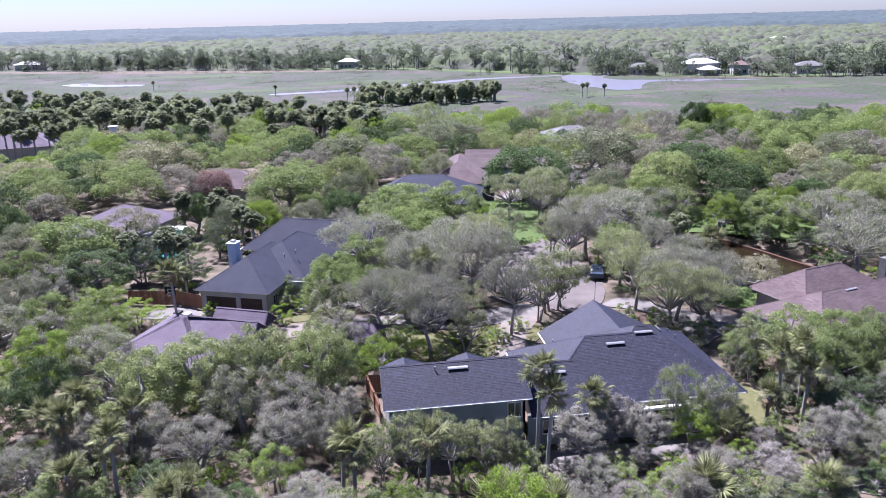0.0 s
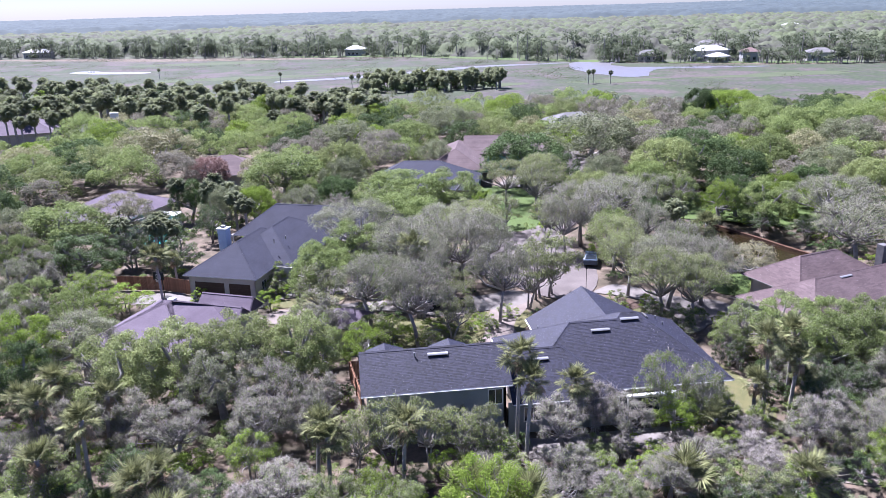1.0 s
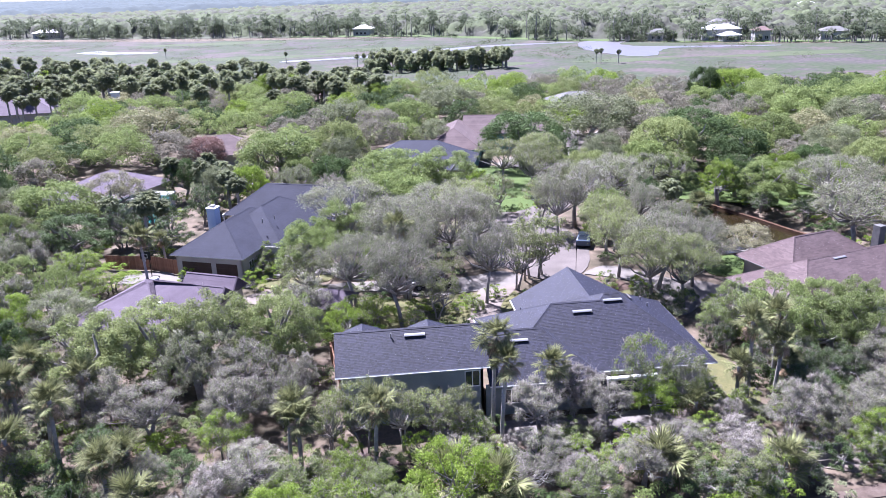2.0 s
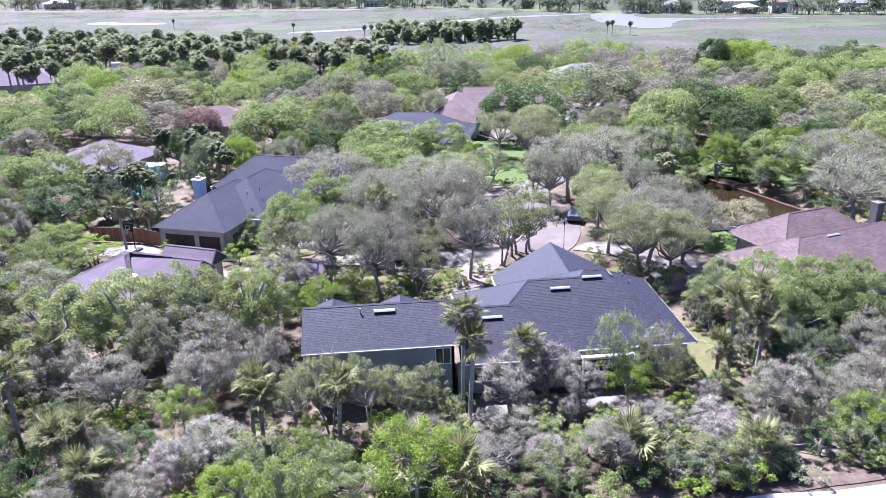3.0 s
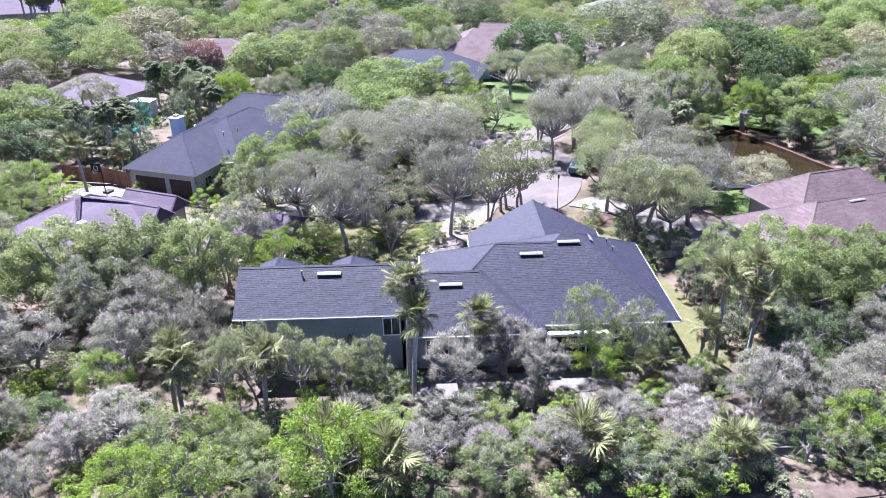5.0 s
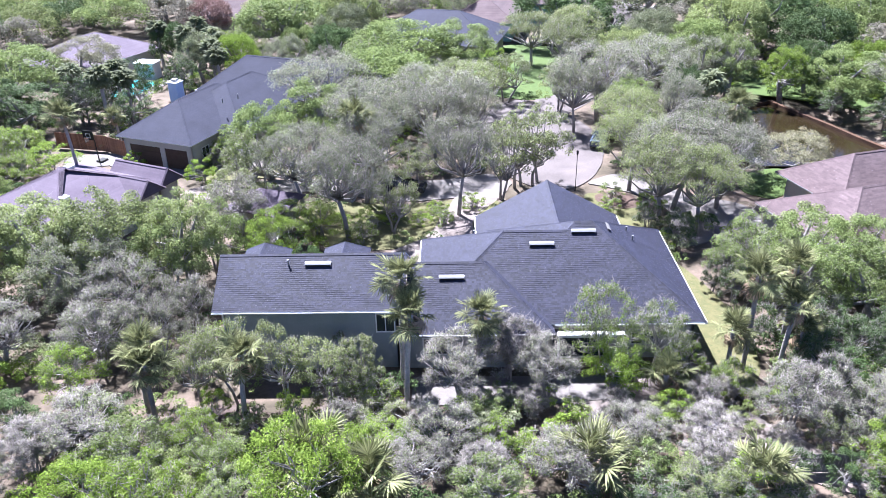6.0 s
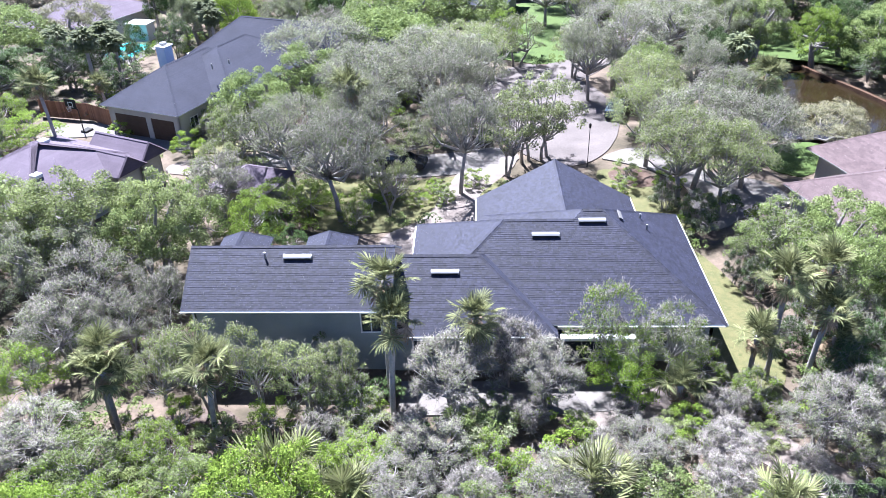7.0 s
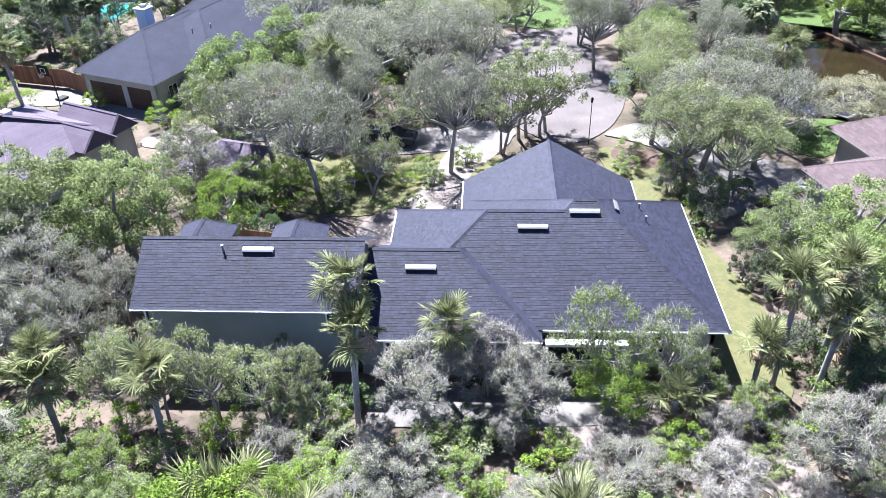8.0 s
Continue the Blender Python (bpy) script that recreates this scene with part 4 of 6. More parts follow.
def crown_clumps(R, H, n, r, flat=0.3):
    """Clump centres on an uneven dome of radius R that spreads from flat * H up to H, with some inside."""
    c, q = [], []
    base = H * flat
    lob = [(r.uniform(0, 6.28), r.uniform(0.6, 1.3)) for _ in range(4)]
    for i in range(n):
        a = i * 2.39996 + r.uniform(-0.5, 0.5)
        e = math.asin(min(1.0, ((i + 0.5) / n) ** 0.85))
        inner = r.uniform(0.35, 0.7) if i % 5 == 4 else 1.0
        k = 0.76 + 0.10 * sum(math.cos((a - p) * (1 + j)) * s * 0.5 for j, (p, s) in enumerate(lob)) + r.uniform(-0.10, 0.10)
        cr = R * r.uniform(0.11, 0.24)
        rr = R * (k + 0.05) * inner * math.cos(e) ** 0.75
        c.append((rr * math.cos(a), rr * math.sin(a), base + (H - base - cr * 0.8) * math.sin(e) * inner * r.uniform(0.86, 1.02)))
        q.append(cr)
    return c, q


def limb_arrays(R, H, clumps, r, stems=1, trunk_r=None, limbs=7):
    """Crooked tapered trunk and limbs that reach the clumps."""
    out = []
    tr = trunk_r or 0.05 * H + 0.02
    fork = H * r.uniform(0.25, 0.4)
    for s in range(stems):
        ox, oy = (0, 0) if stems == 1 else (r.uniform(-0.3, 0.3) * R * 0.5, r.uniform(-0.3, 0.3) * R * 0.5)
        lean = (r.uniform(-0.12, 0.12) * H, r.uniform(-0.12, 0.12) * H)
        mid = (ox + lean[0] * 0.4, oy + lean[1] * 0.6, fork * 0.55)
        top = (ox + lean[0], oy + lean[1], fork)
        out.append(tube_arrays([(ox, oy, -0.3), mid, top], [tr * 1.25, tr, tr * 0.85], 7))
        for i in r.choice(len(clumps), min(limbs, len(clumps)), replace=False):
            x, y, z = clumps[i]
            kx, ky = r.uniform(-0.15, 0.15) * R, r.uniform(-0.15, 0.15) * R
            p1 = (top[0] + (x - top[0]) * 0.45 + kx, top[1] + (y - top[1]) * 0.45 + ky, fork + (z - fork) * 0.35)
            p2 = (top[0] + (x - top[0]) * 0.8 - kx * 0.5, top[1] + (y - top[1]) * 0.8 - ky * 0.5, fork + (z - fork) * 0.75)
            out.append(tube_arrays([top, p1, p2, (x, y, z)], [tr * 0.62, tr * 0.42, tr * 0.26, tr * 0.08], 5))
    return join_arrays(out)


KINDS = {}


def tree_kind(key, R, H, leaves, size, n, twigs=0, stems=1, seed=0, flat=0.3, tri=False, limbs=7, trunk_r=None, thick=1.0, shell=0.45):
    r = np.random.default_rng(seed)
    c, q = crown_clumps(R, H, n, r, flat)
    tv, tf = limb_arrays(R, H, c, r, stems, trunk_r, limbs)
    v, f = leaf_arrays(c, q, leaves, size, shell, r=r, tri=tri)
    tw = None
    if twigs:
        v1, f1 = twig_arrays(c, q, int(twigs * 1.5), 0.27 * thick, r, thick)
        v2, f2 = branchlet_arrays(c, q, int(twigs * 0.3), 0.26 * R ** 0.5 + 0.2, r)
        tw = array_mesh("twig_spray", np.concatenate([v1, v2]), np.concatenate([f1, f2 + len(v1)]), [TWIG])
    KINDS[key] = (R, H, mesh_from("trunk", tv, tf, BARK, True), array_mesh("crown", v, f, [LEAF["G"]]), tw)


for v_ in range(3):
    tree_kind(("full", "S", v_), 1.5, 2.6, 3800, 0.090, 30, 700, 5, 100 + v_, 0.12, True, 6, 0.035, 0.8, 0.3)
    tree_kind(("full", "M", v_), 2.6, 4.6, 8500, 0.112, 50, 1100, 3, 110 + v_, 0.24, True, 8, 0.075, 0.9, 0.35)
    tree_kind(("full", "L", v_), 4.5, 7.6, 19000, 0.165, 64, 1300, 1, 120 + v_, 0.32, True, shell=0.3)
    tree_kind(("full", "X", v_), 7.0, 10.0, 19000, 0.28, 90, 0, 1, 130 + v_, 0.32, True, shell=0.35)
    tree_kind(("bare", "S", v_), 1.5, 2.6, 2400, 0.082, 34, 2000, 5, 140 + v_, 0.12, True, 8, 0.035, 0.85, 0.25)
    tree_kind(("bare", "M", v_), 2.6, 4.6, 4800, 0.105, 56, 3000, 3, 150 + v_, 0.24, True, 10, 0.07, 0.9, 0.3)
    tree_kind(("bare", "L", v_), 4.5, 7.6, 13500, 0.150, 70, 3400, 1, 160 + v_, 0.32, True, shell=0.3)
    tree_kind(("bare", "X", v_), 7.0, 10.0, 17000, 0.26, 90, 900, 1, 170 + v_, 0.32, True, shell=0.35)
    tree_kind(("thin", "M", v_), 2.6, 4.6, 4600, 0.100, 56, 1100, 2, 180 + v_, 0.35, True, 8, 0.07, 1.2, 0.1)
    tree_kind(("airy", "S", v_), 1.5, 2.8, 1700, 0.080, 44, 2500, 5, 230 + v_, 0.3, True, 10, 0.032, 0.85, 0.1)

    tree_kind(("airy", "L", v_), 4.5, 8.0, 8600, 0.135, 80, 3600, 1, 190 + v_, 0.56, True, 26, 0.20, 0.95, 0.2)
    tree_kind(("leafy", "L", v_), 4.5, 8.0, 11500, 0.14, 74, 2000, 1, 210 + v_, 0.56, True, 24, 0.20, 1.0, 0.2)
    tree_kind(("airy", "M", v_), 2.6, 5.2, 3200, 0.12, 60, 3000, 3, 200 + v_, 0.42, True, 12, 0.10, 0.95, 0.15)
    tree_kind(("leafy", "M", v_), 2.6, 5.2, 4600, 0.13, 50, 800, 2, 220 + v_, 0.42, True, 12, 0.10, 1.0, 0.15)

WORDS = {"A": ("live oak", "airy grey oak with bare twigs and crooked pale limbs"), "Q": ("live oak", "airy pale green oak with crooked trunks and limbs"), "P": ("live oak", "pale yellow-green live oak with a rounded crown"), "G": ("live oak", "grey-green live oak with a rounded leafy crown"), "B": ("oak", "greyish oak with many bare twigs"), "Y": ("tree", "fresh bright green leafy tree"),
         "D": ("tree", "dark evergreen broadleaf tree"), "O": ("tree", "sparse olive-green tree with a wide crown"), "R": ("tree", "small tree with dull reddish leaves"), "S": ("tree", "thin sapling with sparse green leaves")}
SHRUB = {"A": "grey bare-twigged shrub in coastal scrub", "Q": "pale green shrub with thin twigs", "P": "pale yellow-green shrub in coastal scrub", "G": "low green shrub in coastal scrub", "B": "grey bare-twigged shrub in coastal scrub", "Y": "bright green leafy shrub in the scrub", "D": "dark green shrub with dense leaves", "O": "olive-green shrub with sparse leaves", "R": "low reddish shrub in the scrub", "S": "sparse shrub with thin twigs"}


def plant(x, y, R, H, kind, far=False):
    shape = "airy" if kind == "A" else "leafy" if kind == "Q" else "thin" if kind == "S" else "bare" if kind in "BO" else "full"
    size = "M" if kind == "S" else ("S" if R < 2.0 and kind == "A" else "M" if R < 3.4 else "L") if kind in "AQ" else "S" if R < 1.9 else "M" if R < 3.3 else "L" if R < 5.6 and not far else "X"
    R0, H0, trunk, crown, twigs = KINDS[(shape, size, random.randrange(3))]
    small = H < 3.6
    cat = "shrub" if small else "tree"
    e = thing("shrub" if small else ("oak_tree" if kind in "GBAQP" else "tree"), Matrix.Identity(4), SHRUB[kind] if small else WORDS[kind][1], cat, "woodland shrubs" if small else "woodland trees")
    e.matrix_world = Matrix.LocRotScale((x, y, -0.1), Euler((0, 0, random.uniform(0, 6.28))), (R / R0, R / R0 * random.uniform(0.9, 1.1), H / H0))
    t = new("trunk", trunk)
    t.parent = e
    c = new("crown", crown)
    c.parent = e
    c.material_slots[0].link = "OBJECT"
    c.material_slots[0].material = LEAF[{"S": "Y", "A": "B", "Q": "P"}[kind] if kind in "SAQ" else kind]
    if twigs and shape != "full" or (twigs and random.random() < 0.6):
        hang(new("twig_spray", twigs), e, "bare grey twigs")["kind"] = "stuff"
    return e


# Trees and shrubs by kind: x, y, crown radius, height
BARE_NEAR = [(39.4, 45.6, 2.1, 4.2), (42.6, 46.8, 2.3, 4.6), (45.4, 48.6, 2.3, 4.6), (44.6, 44.6, 1.9, 3.8), (48.0, 46.4, 2.2, 4.2), (40.0, 55.6, 2.2, 4.8), (46.6, 52.6, 2.4, 5.0), (50.0, 50.0, 2.4, 4.8), (-8.9, 58.8, 3.4, 7.0), (-4.8, 56.7, 2.9, 6.2), (-5.2, 53.3, 2.6, 5.5), (-1.7, 53.5, 1.9, 5.2), (-0.6, 56.8, 1.7, 5.0), (17.6, 49.5, 2.3, 4.8), (20.6, 51.4, 1.6, 4.9), (22.5, 49.6, 2.0, 4.4), (19.9, 48.2, 1.4, 3.4), (11.0, 45.8, 1.5, 2.9), (16.6, 44.7, 2.1, 3.7), (27.0, 45.5, 2.0, 3.6), (31.1, 45.8, 1.9, 3.3), (36.0, 46.8, 2.2, 4.7), (38.1, 47.6, 1.6, 4.4), (30.1, 43.0, 1.5, 2.9), (27.3, 42.8, 1.5, 2.9), (15.1, 42.5, 1.8, 3.1), (18.7, 42.6, 1.5, 2.7), (-10.5, 45.3, 2.1, 4.3), (-10.5, 40.9, 2.0, 3.8), (-6.7, 41.0, 2.0, 3.8), (23.1, 42.5, 2.1, 3.7)]
BARE_MID = [(1.7, 167.4, 7.2, 10.3), (25.8, 182.7, 7.9, 10.7), (50.5, 145.6, 9.6, 12.7), (48.1, 108.9, 4.1, 8.4), (83.3, 118.7, 5.4, 9.2), (-20.0, 60.3, 2.7, 5.6), (-23.0, 68.8, 3.5, 7.1), (-15.7, 55.1, 2.5, 5.5), (18.8, 40.6, 2.0, 3.6), (19.0, 147.5, 4.0, 8.4), (98.3, 137.3, 6.2, 10.7)]
GREEN_NEAR = [(-3.2, 60.9, 2.9, 6.8), (-1.3, 65.2, 2.6, 6.5), (-13.4, 65.0, 2.8, 6.7), (-5.6, 49.8, 1.8, 4.1), (2.0, 51.6, 1.3, 3.2), (10.6, 48.2, 1.5, 3.3), (12.4, 48.6, 1.5, 3.2), (26.7, 50.0, 1.8, 4.3), (30.9, 51.0, 1.4, 3.3), (-2.9, 45.0, 2.3, 4.0), (0.3, 43.4, 2.1, 3.9), (4.7, 42.9, 1.7, 3.4), (13.0, 47.4, 1.7, 3.2), (19.3, 45.1, 1.6, 3.4), (29.7, 47.5, 1.4, 3.0), (-1.4, 42.2, 1.8, 3.1), (2.4, 41.9, 1.8, 3.1), (33.8, 50.1, 1.3, 2.2), (32.9, 43.0, 1.3, 2.6), (24.6, 45.2, 1.3, 2.8), (-11.7, 52.9, 2.4, 5.1), (-5.3, 43.8, 1.7, 3.4), (6.3, 40.9, 1.7, 3.0), (29.4, 41.0, 1.8, 3.2), (40.4, 43.0, 2.1, 3.9)]
GREEN_MID = [(39.3, 62.5, 2.9, 6.2), (42.4, 61.7, 3.2, 6.6), (46.0, 60.8, 3.0, 6.4), (37.4, 62.3, 1.8, 4.6), (-1.2, 83.9, 3.9, 8.0), (2.6, 90.5, 4.0, 8.2), (18.0, 119.0, 4.8, 8.2), (9.7, 101.0, 5.5, 9.3), (43.0, 84.0, 3.6, 7.4), (51.8, 108.4, 3.5, 8.1), (63.5, 103.0, 4.6, 7.7), (31.6, 77.7, 1.2, 1.9), (6.9, 81.7, 3.0, 6.3), (-37.4, 107.0, 6.5, 8.9), (-55.5, 145.2, 6.1, 9.7), (-9.0, 133.1, 7.2, 10.3), (14.8, 164.2, 7.1, 10.2), (10.0, 117.6, 6.2, 9.0), (6.9, 106.1, 4.7, 8.8), (78.4, 130.0, 5.8, 9.5), (93.9, 153.0, 7.9, 11.8), (49.4, 60.2, 3.0, 6.4), (41.0, 57.5, 3.0, 6.6), (44.6, 56.6, 3.2, 6.6), (48.0, 56.4, 3.2, 6.8)]
BRIGHT = [(2.8, 66.3, 2.2, 4.8), (3.4, 47.6, 1.2, 2.6), (8.2, 47.4, 1.3, 2.8), (1.8, 45.8, 1.3, 2.8), (21.6, 43.9, 1.6, 2.7), (33.4, 49.2, 1.4, 3.0), (15.4, 75.6, 0.8, 1.2), (22.6, 112.3, 2.7, 6.0), (57.7, 106.0, 3.1, 7.3), (-15.9, 87.0, 1.2, 2.1), (-7.7, 83.0, 1.5, 2.9), (-23.9, 85.5, 2.7, 3.6), (-27.8, 85.0, 2.6, 4.4), (-29.0, 88.5, 2.8, 4.8), (-25.4, 82.4, 2.2, 3.6), (16.0, 74.1, 1.1, 1.7), (14.3, 72.7, 1.0, 1.6), (18.8, 76.2, 1.2, 1.7), (98.5, 185.6, 8.2, 11.9), (3.2, 44.7, 1.8, 3.5), (-17.7, 220.7, 7.8, 11.7), (-12, 41.5, 1.6, 2.8), (7.8, 43.0, 1.2, 2.2), (-7.6, 87.2, 1.6, 2.6), (-6.4, 89.6, 2.2, 3.8), (-5.2, 86.9, 1.2, 1.9), (6.0, 70.8, 2.0, 3.4), (10.2, 72.4, 1.5, 2.3), (16.4, 73.0, 0.9, 1.4), (9.6, 69.9, 1.3, 2.0), (31.0, 75.0, 1.1, 1.6), (34.8, 75.6, 1.4, 2.2), (12.0, 74.2, 1.2, 1.5), (3.6, 69.4, 2.4, 4.2)]
# Those near (40, 51) are added in place of deep shade below the palms.
DARK = [(10.2, 51.2, 1.3, 3.8), (40.4, 53.7, 1.9, 4.1), (36.9, 60.1, 1.1, 3.3), (35.9, 61.4, 0.9, 3.0), (21.5, 73.0, 1.1, 2.2), (33.6, 71.8, 1.3, 2.8), (35.3, 69.0, 1.5, 3.4), (4.1, 64.0, 1.2, 3.1), (5.9, 64.6, 1.2, 3.1), (-51.1, 158.7, 6.7, 10.0), (34.5, 137.3, 7.5, 11.1), (38.5, 128.8, 4.7, 7.8), (63.9, 130.2, 7.2, 11.3), (67.4, 119.8, 5.3, 9.2), (90.4, 185.0, 4.7, 12.8), (-31.7, 97.6, 4.2, 6.5), (44.5, 94.0, 1.8, 3.7), (62.0, 101.5, 2.2, 3.2), (65.5, 95.8, 2.4, 3.4), (68.0, 89.5, 2.6, 3.6), (36.9, 42.2, 1.4, 2.6), (38.8, 57.0, 1.6, 3.6), (28.2, 39.9, 1.2, 2.0), (30.6, 40.3, 1.4, 2.4), (33.4, 41.3, 1.3, 2.2), (40.0, 41.6, 1.5, 2.6), (42.6, 42.2, 1.6, 2.8), (45.0, 42.6, 1.6, 2.6), (36.4, 54.4, 1.5, 3.4), (38.8, 50.6, 1.8, 3.8), (41.2, 51.8, 2.0, 4.2), (43.4, 52.6, 2.0, 4.2), (39.6, 49.2, 1.8, 3.6), (-14, 43.5, 1.8, 3.2), (-16.5, 46.0, 1.9, 3.4), (-8.0, 46.5, 1.7, 3.0), (-24.5, 104.0, 2.6, 6.0), (-22.5, 108.0, 2.4, 6.5), (-20.5, 100.0, 2.4, 5.0), (-27.0, 101.0, 2.8, 6.5), (-18.5, 112.0, 2.4, 6.0), (-21.5, 96.6, 1.8, 3.6)]
ROADSIDE = [(29.6, 40.9, 1.5, 2.8), (31.6, 41.5, 1.5, 3.0), (34.2, 42.4, 1.3, 2.6), (38.6, 42.6, 1.6, 2.9), (40.8, 43.6, 1.8, 3.2), (43.6, 44.0, 1.9, 3.4), (46.6, 44.4, 2.0, 3.4), (42.2, 41.0, 1.3, 2.2), (45.6, 41.4, 1.4, 2.2), (48.4, 42.4, 1.6, 2.6), (26.6, 40.6, 1.4, 2.6), (39.2, 40.9, 1.0, 1.6)]
PATHSIDE = [(15.5, 47.6, 1.0, 2.6), (18.0, 47.2, 1.2, 2.8), (21.5, 47.9, 1.1, 3.0), (24.0, 47.3, 1.2, 2.6), (26.5, 48.3, 1.0, 2.6), (28.8, 47.3, 1.2, 2.6), (31.4, 48.4, 1.1, 2.4), (33.4, 46.8, 1.1, 2.4), (35.0, 45.2, 1.0, 2.2), (30.6, 49.8, 0.9, 2.0), (33.0, 49.2, 0.9, 1.8), (37.2, 45.0, 1.2, 2.6), (25.2, 46.2, 1.1, 2.2)]
THIN = [(26.0, 51.6, 2.3, 6.9), (29.4, 51.6, 1.8, 5.6)]
OLIVE = [(50.0, 82.2, 3.2, 4.9), (-36.9, 158.8, 9.0, 11.4), (-31.0, 113.6, 4.6, 8.4)]
AIRY_GREY = [(63.4, 82.0, 5.4, 9.6), (8.4, 70.2, 3.6, 9.4), (4.0, 74.8, 3.9, 9.0), (17.6, 74.8, 3.2, 9.6), (9.6, 77.4, 3.4, 9.4), (15.4, 86.5, 4.0, 9.0), (9.0, 85.5, 4.4, 9.6), (18.6, 89.0, 3.2, 8.6), (36.6, 75.4, 4.2, 8.8), (40.6, 75.4, 3.8, 8.4), (40.8, 81.6, 4.0, 8.2), (30.8, 96.0, 3.2, 8.2), (14.9, 93.6, 5.0, 9.0), (2.9, 97.2, 5.6, 9.3), (34.0, 99.4, 5.6, 9.4), (40.4, 104.6, 5.0, 9.0), (40.7, 92.2, 3.3, 8.0), (68.6, 95.0, 5.8, 9.5), (8.0, 90.5, 4.0, 8.4)]
AIRY_GREEN = [(4.4, 49.0, 1.8, 6.4), (7.0, 48.9, 1.8, 6.1), (9.6, 48.9, 1.6, 5.2), (2.4, 49.2, 1.6, 5.6), (11.6, 49.2, 1.4, 5.0), (32.4, 118.9, 4.4, 8.4), (28.6, 125.0, 4.2, 8.2), (35.2, 127.0, 4.4, 8.6), (23.7, 80.9, 3.0, 8.2), (25.4, 81.6, 3.0, 8.0), (22.0, 78.3, 2.4, 7.2), (18.0, 97.0, 4.2, 8.4), (34.8, 88.0, 3.6, 7.8), (24.0, 107.5, 3.0, 6.5), (30.6, 103.4, 3.0, 6.8), (20.4, 103.6, 3.0, 7.0), (34.7, 72.4, 3.8, 8.4), (37.4, 70.6, 3.2, 8.0), (33.6, 79.6, 3.6, 8.2), (-1.5, 79.0, 2.8, 6.8), (13.6, 80.6, 2.5, 5.0), (12.2, 71.6, 2.0, 6.2)]
COVER = [(-8.0, 62.4, 4.2, 8.4), (-13.0, 62.0, 4.0, 8.0), (-17.5, 60.0, 4.2, 8.0), (-2.6, 62.6, 3.4, 8.0)]
placed = []
for rows, k in ((AIRY_GREY, "A"), (AIRY_GREEN, "Q"), (COVER, "P"), (BARE_NEAR, "B"), (BARE_MID, "B"), (GREEN_NEAR, "G"), (GREEN_MID, "G"), (BRIGHT, "Y"), (DARK, "D"), (PATHSIDE[::2], "A"), (PATHSIDE[1::2], "P"), (ROADSIDE[::2], "D"), (ROADSIDE[1::2], "Y"), (THIN, "S"), (OLIVE, "O"), ([(-24.4, 146.6, 4.2, 7.5)], "R")):
    for x, y, R, H in rows:
        R *= 1.12
        kk = k
        if y < 53 and k in "GB":
            kk = ("A" if x < -2 and int(abs(x) * 10) % 2 else "YPG"[int(abs(x) * 7) % 3]) if k == "G" else ("A" if int(x * 10) % 5 < 3 else "G") if 12.5 < x < 36 else "B"
        if 12.5 < x < 36 and 44.8 < y < 48.4:
            R, H = R * 0.92, H * 0.72
        plant(x, y, R, H, kk, y > 135)
        placed.append((x, y, R))

# open ground and houses that stay free of scattered trees: x0, x1, y0, y1
FREE = [(-27, -18, 86, 97), (1.5, 33.5, 48.5, 69.0), (19.5, 34, 69, 108), (18.5, 37, 109, 138), (46, 63, 82, 104), (42, 64, 62, 77), (-24, -8, 80, 92), (-21, -5, 67, 79), (-18, 4, 86, 114), (28, 60, 30, 40.5),
        (4, 25, 126, 140), (19, 46, 136, 162), (-45, -27, 114, 134), (-29, -15, 147, 160), (-102, -74, 212, 230), (-74, -54, 211, 222), (-10, 8, 209, 222), (10, 19, 70, 83), (31, 44, 72, 82), (50, 67, 180, 192), (-31, -22, 108, 122)]
VIEW = [(2.5, 33, 44, 52), (-21, -6, 58, 66), (-18, -6, 74, 84), (19, 36, 126, 136), (-40, -25, 103, 114), (-27, -16, 134, 147), (-114, -66, 164, 212), (-10, 8, 190, 209)]
rs = random.Random(5)


def shore(x):
    return float(np.interp(x, (-430, -232, 41, 130, 253, 400), (790, 690, 556, 452, 374, 335)))


def wood_edge(x):
    """Where the near woods end and the marsh begins."""
    return float(np.interp(x, (-133, -100, -61, -29, -8, 8, 33, 57, 82, 101, 118, 142, 220), (262, 258, 252, 246, 234, 226, 224, 222, 206, 205, 192, 190, 165)))


def marsh_edge(x):
    """The far side of the belt of palms and thickets."""
    return float(np.interp(x, (-133, -100, -61, -29, -8, 8, 33, 57, 82, 101, 118, 142, 220), (338, 325, 296, 275, 245, 236, 232, 228, 214, 212, 200, 198, 172)))


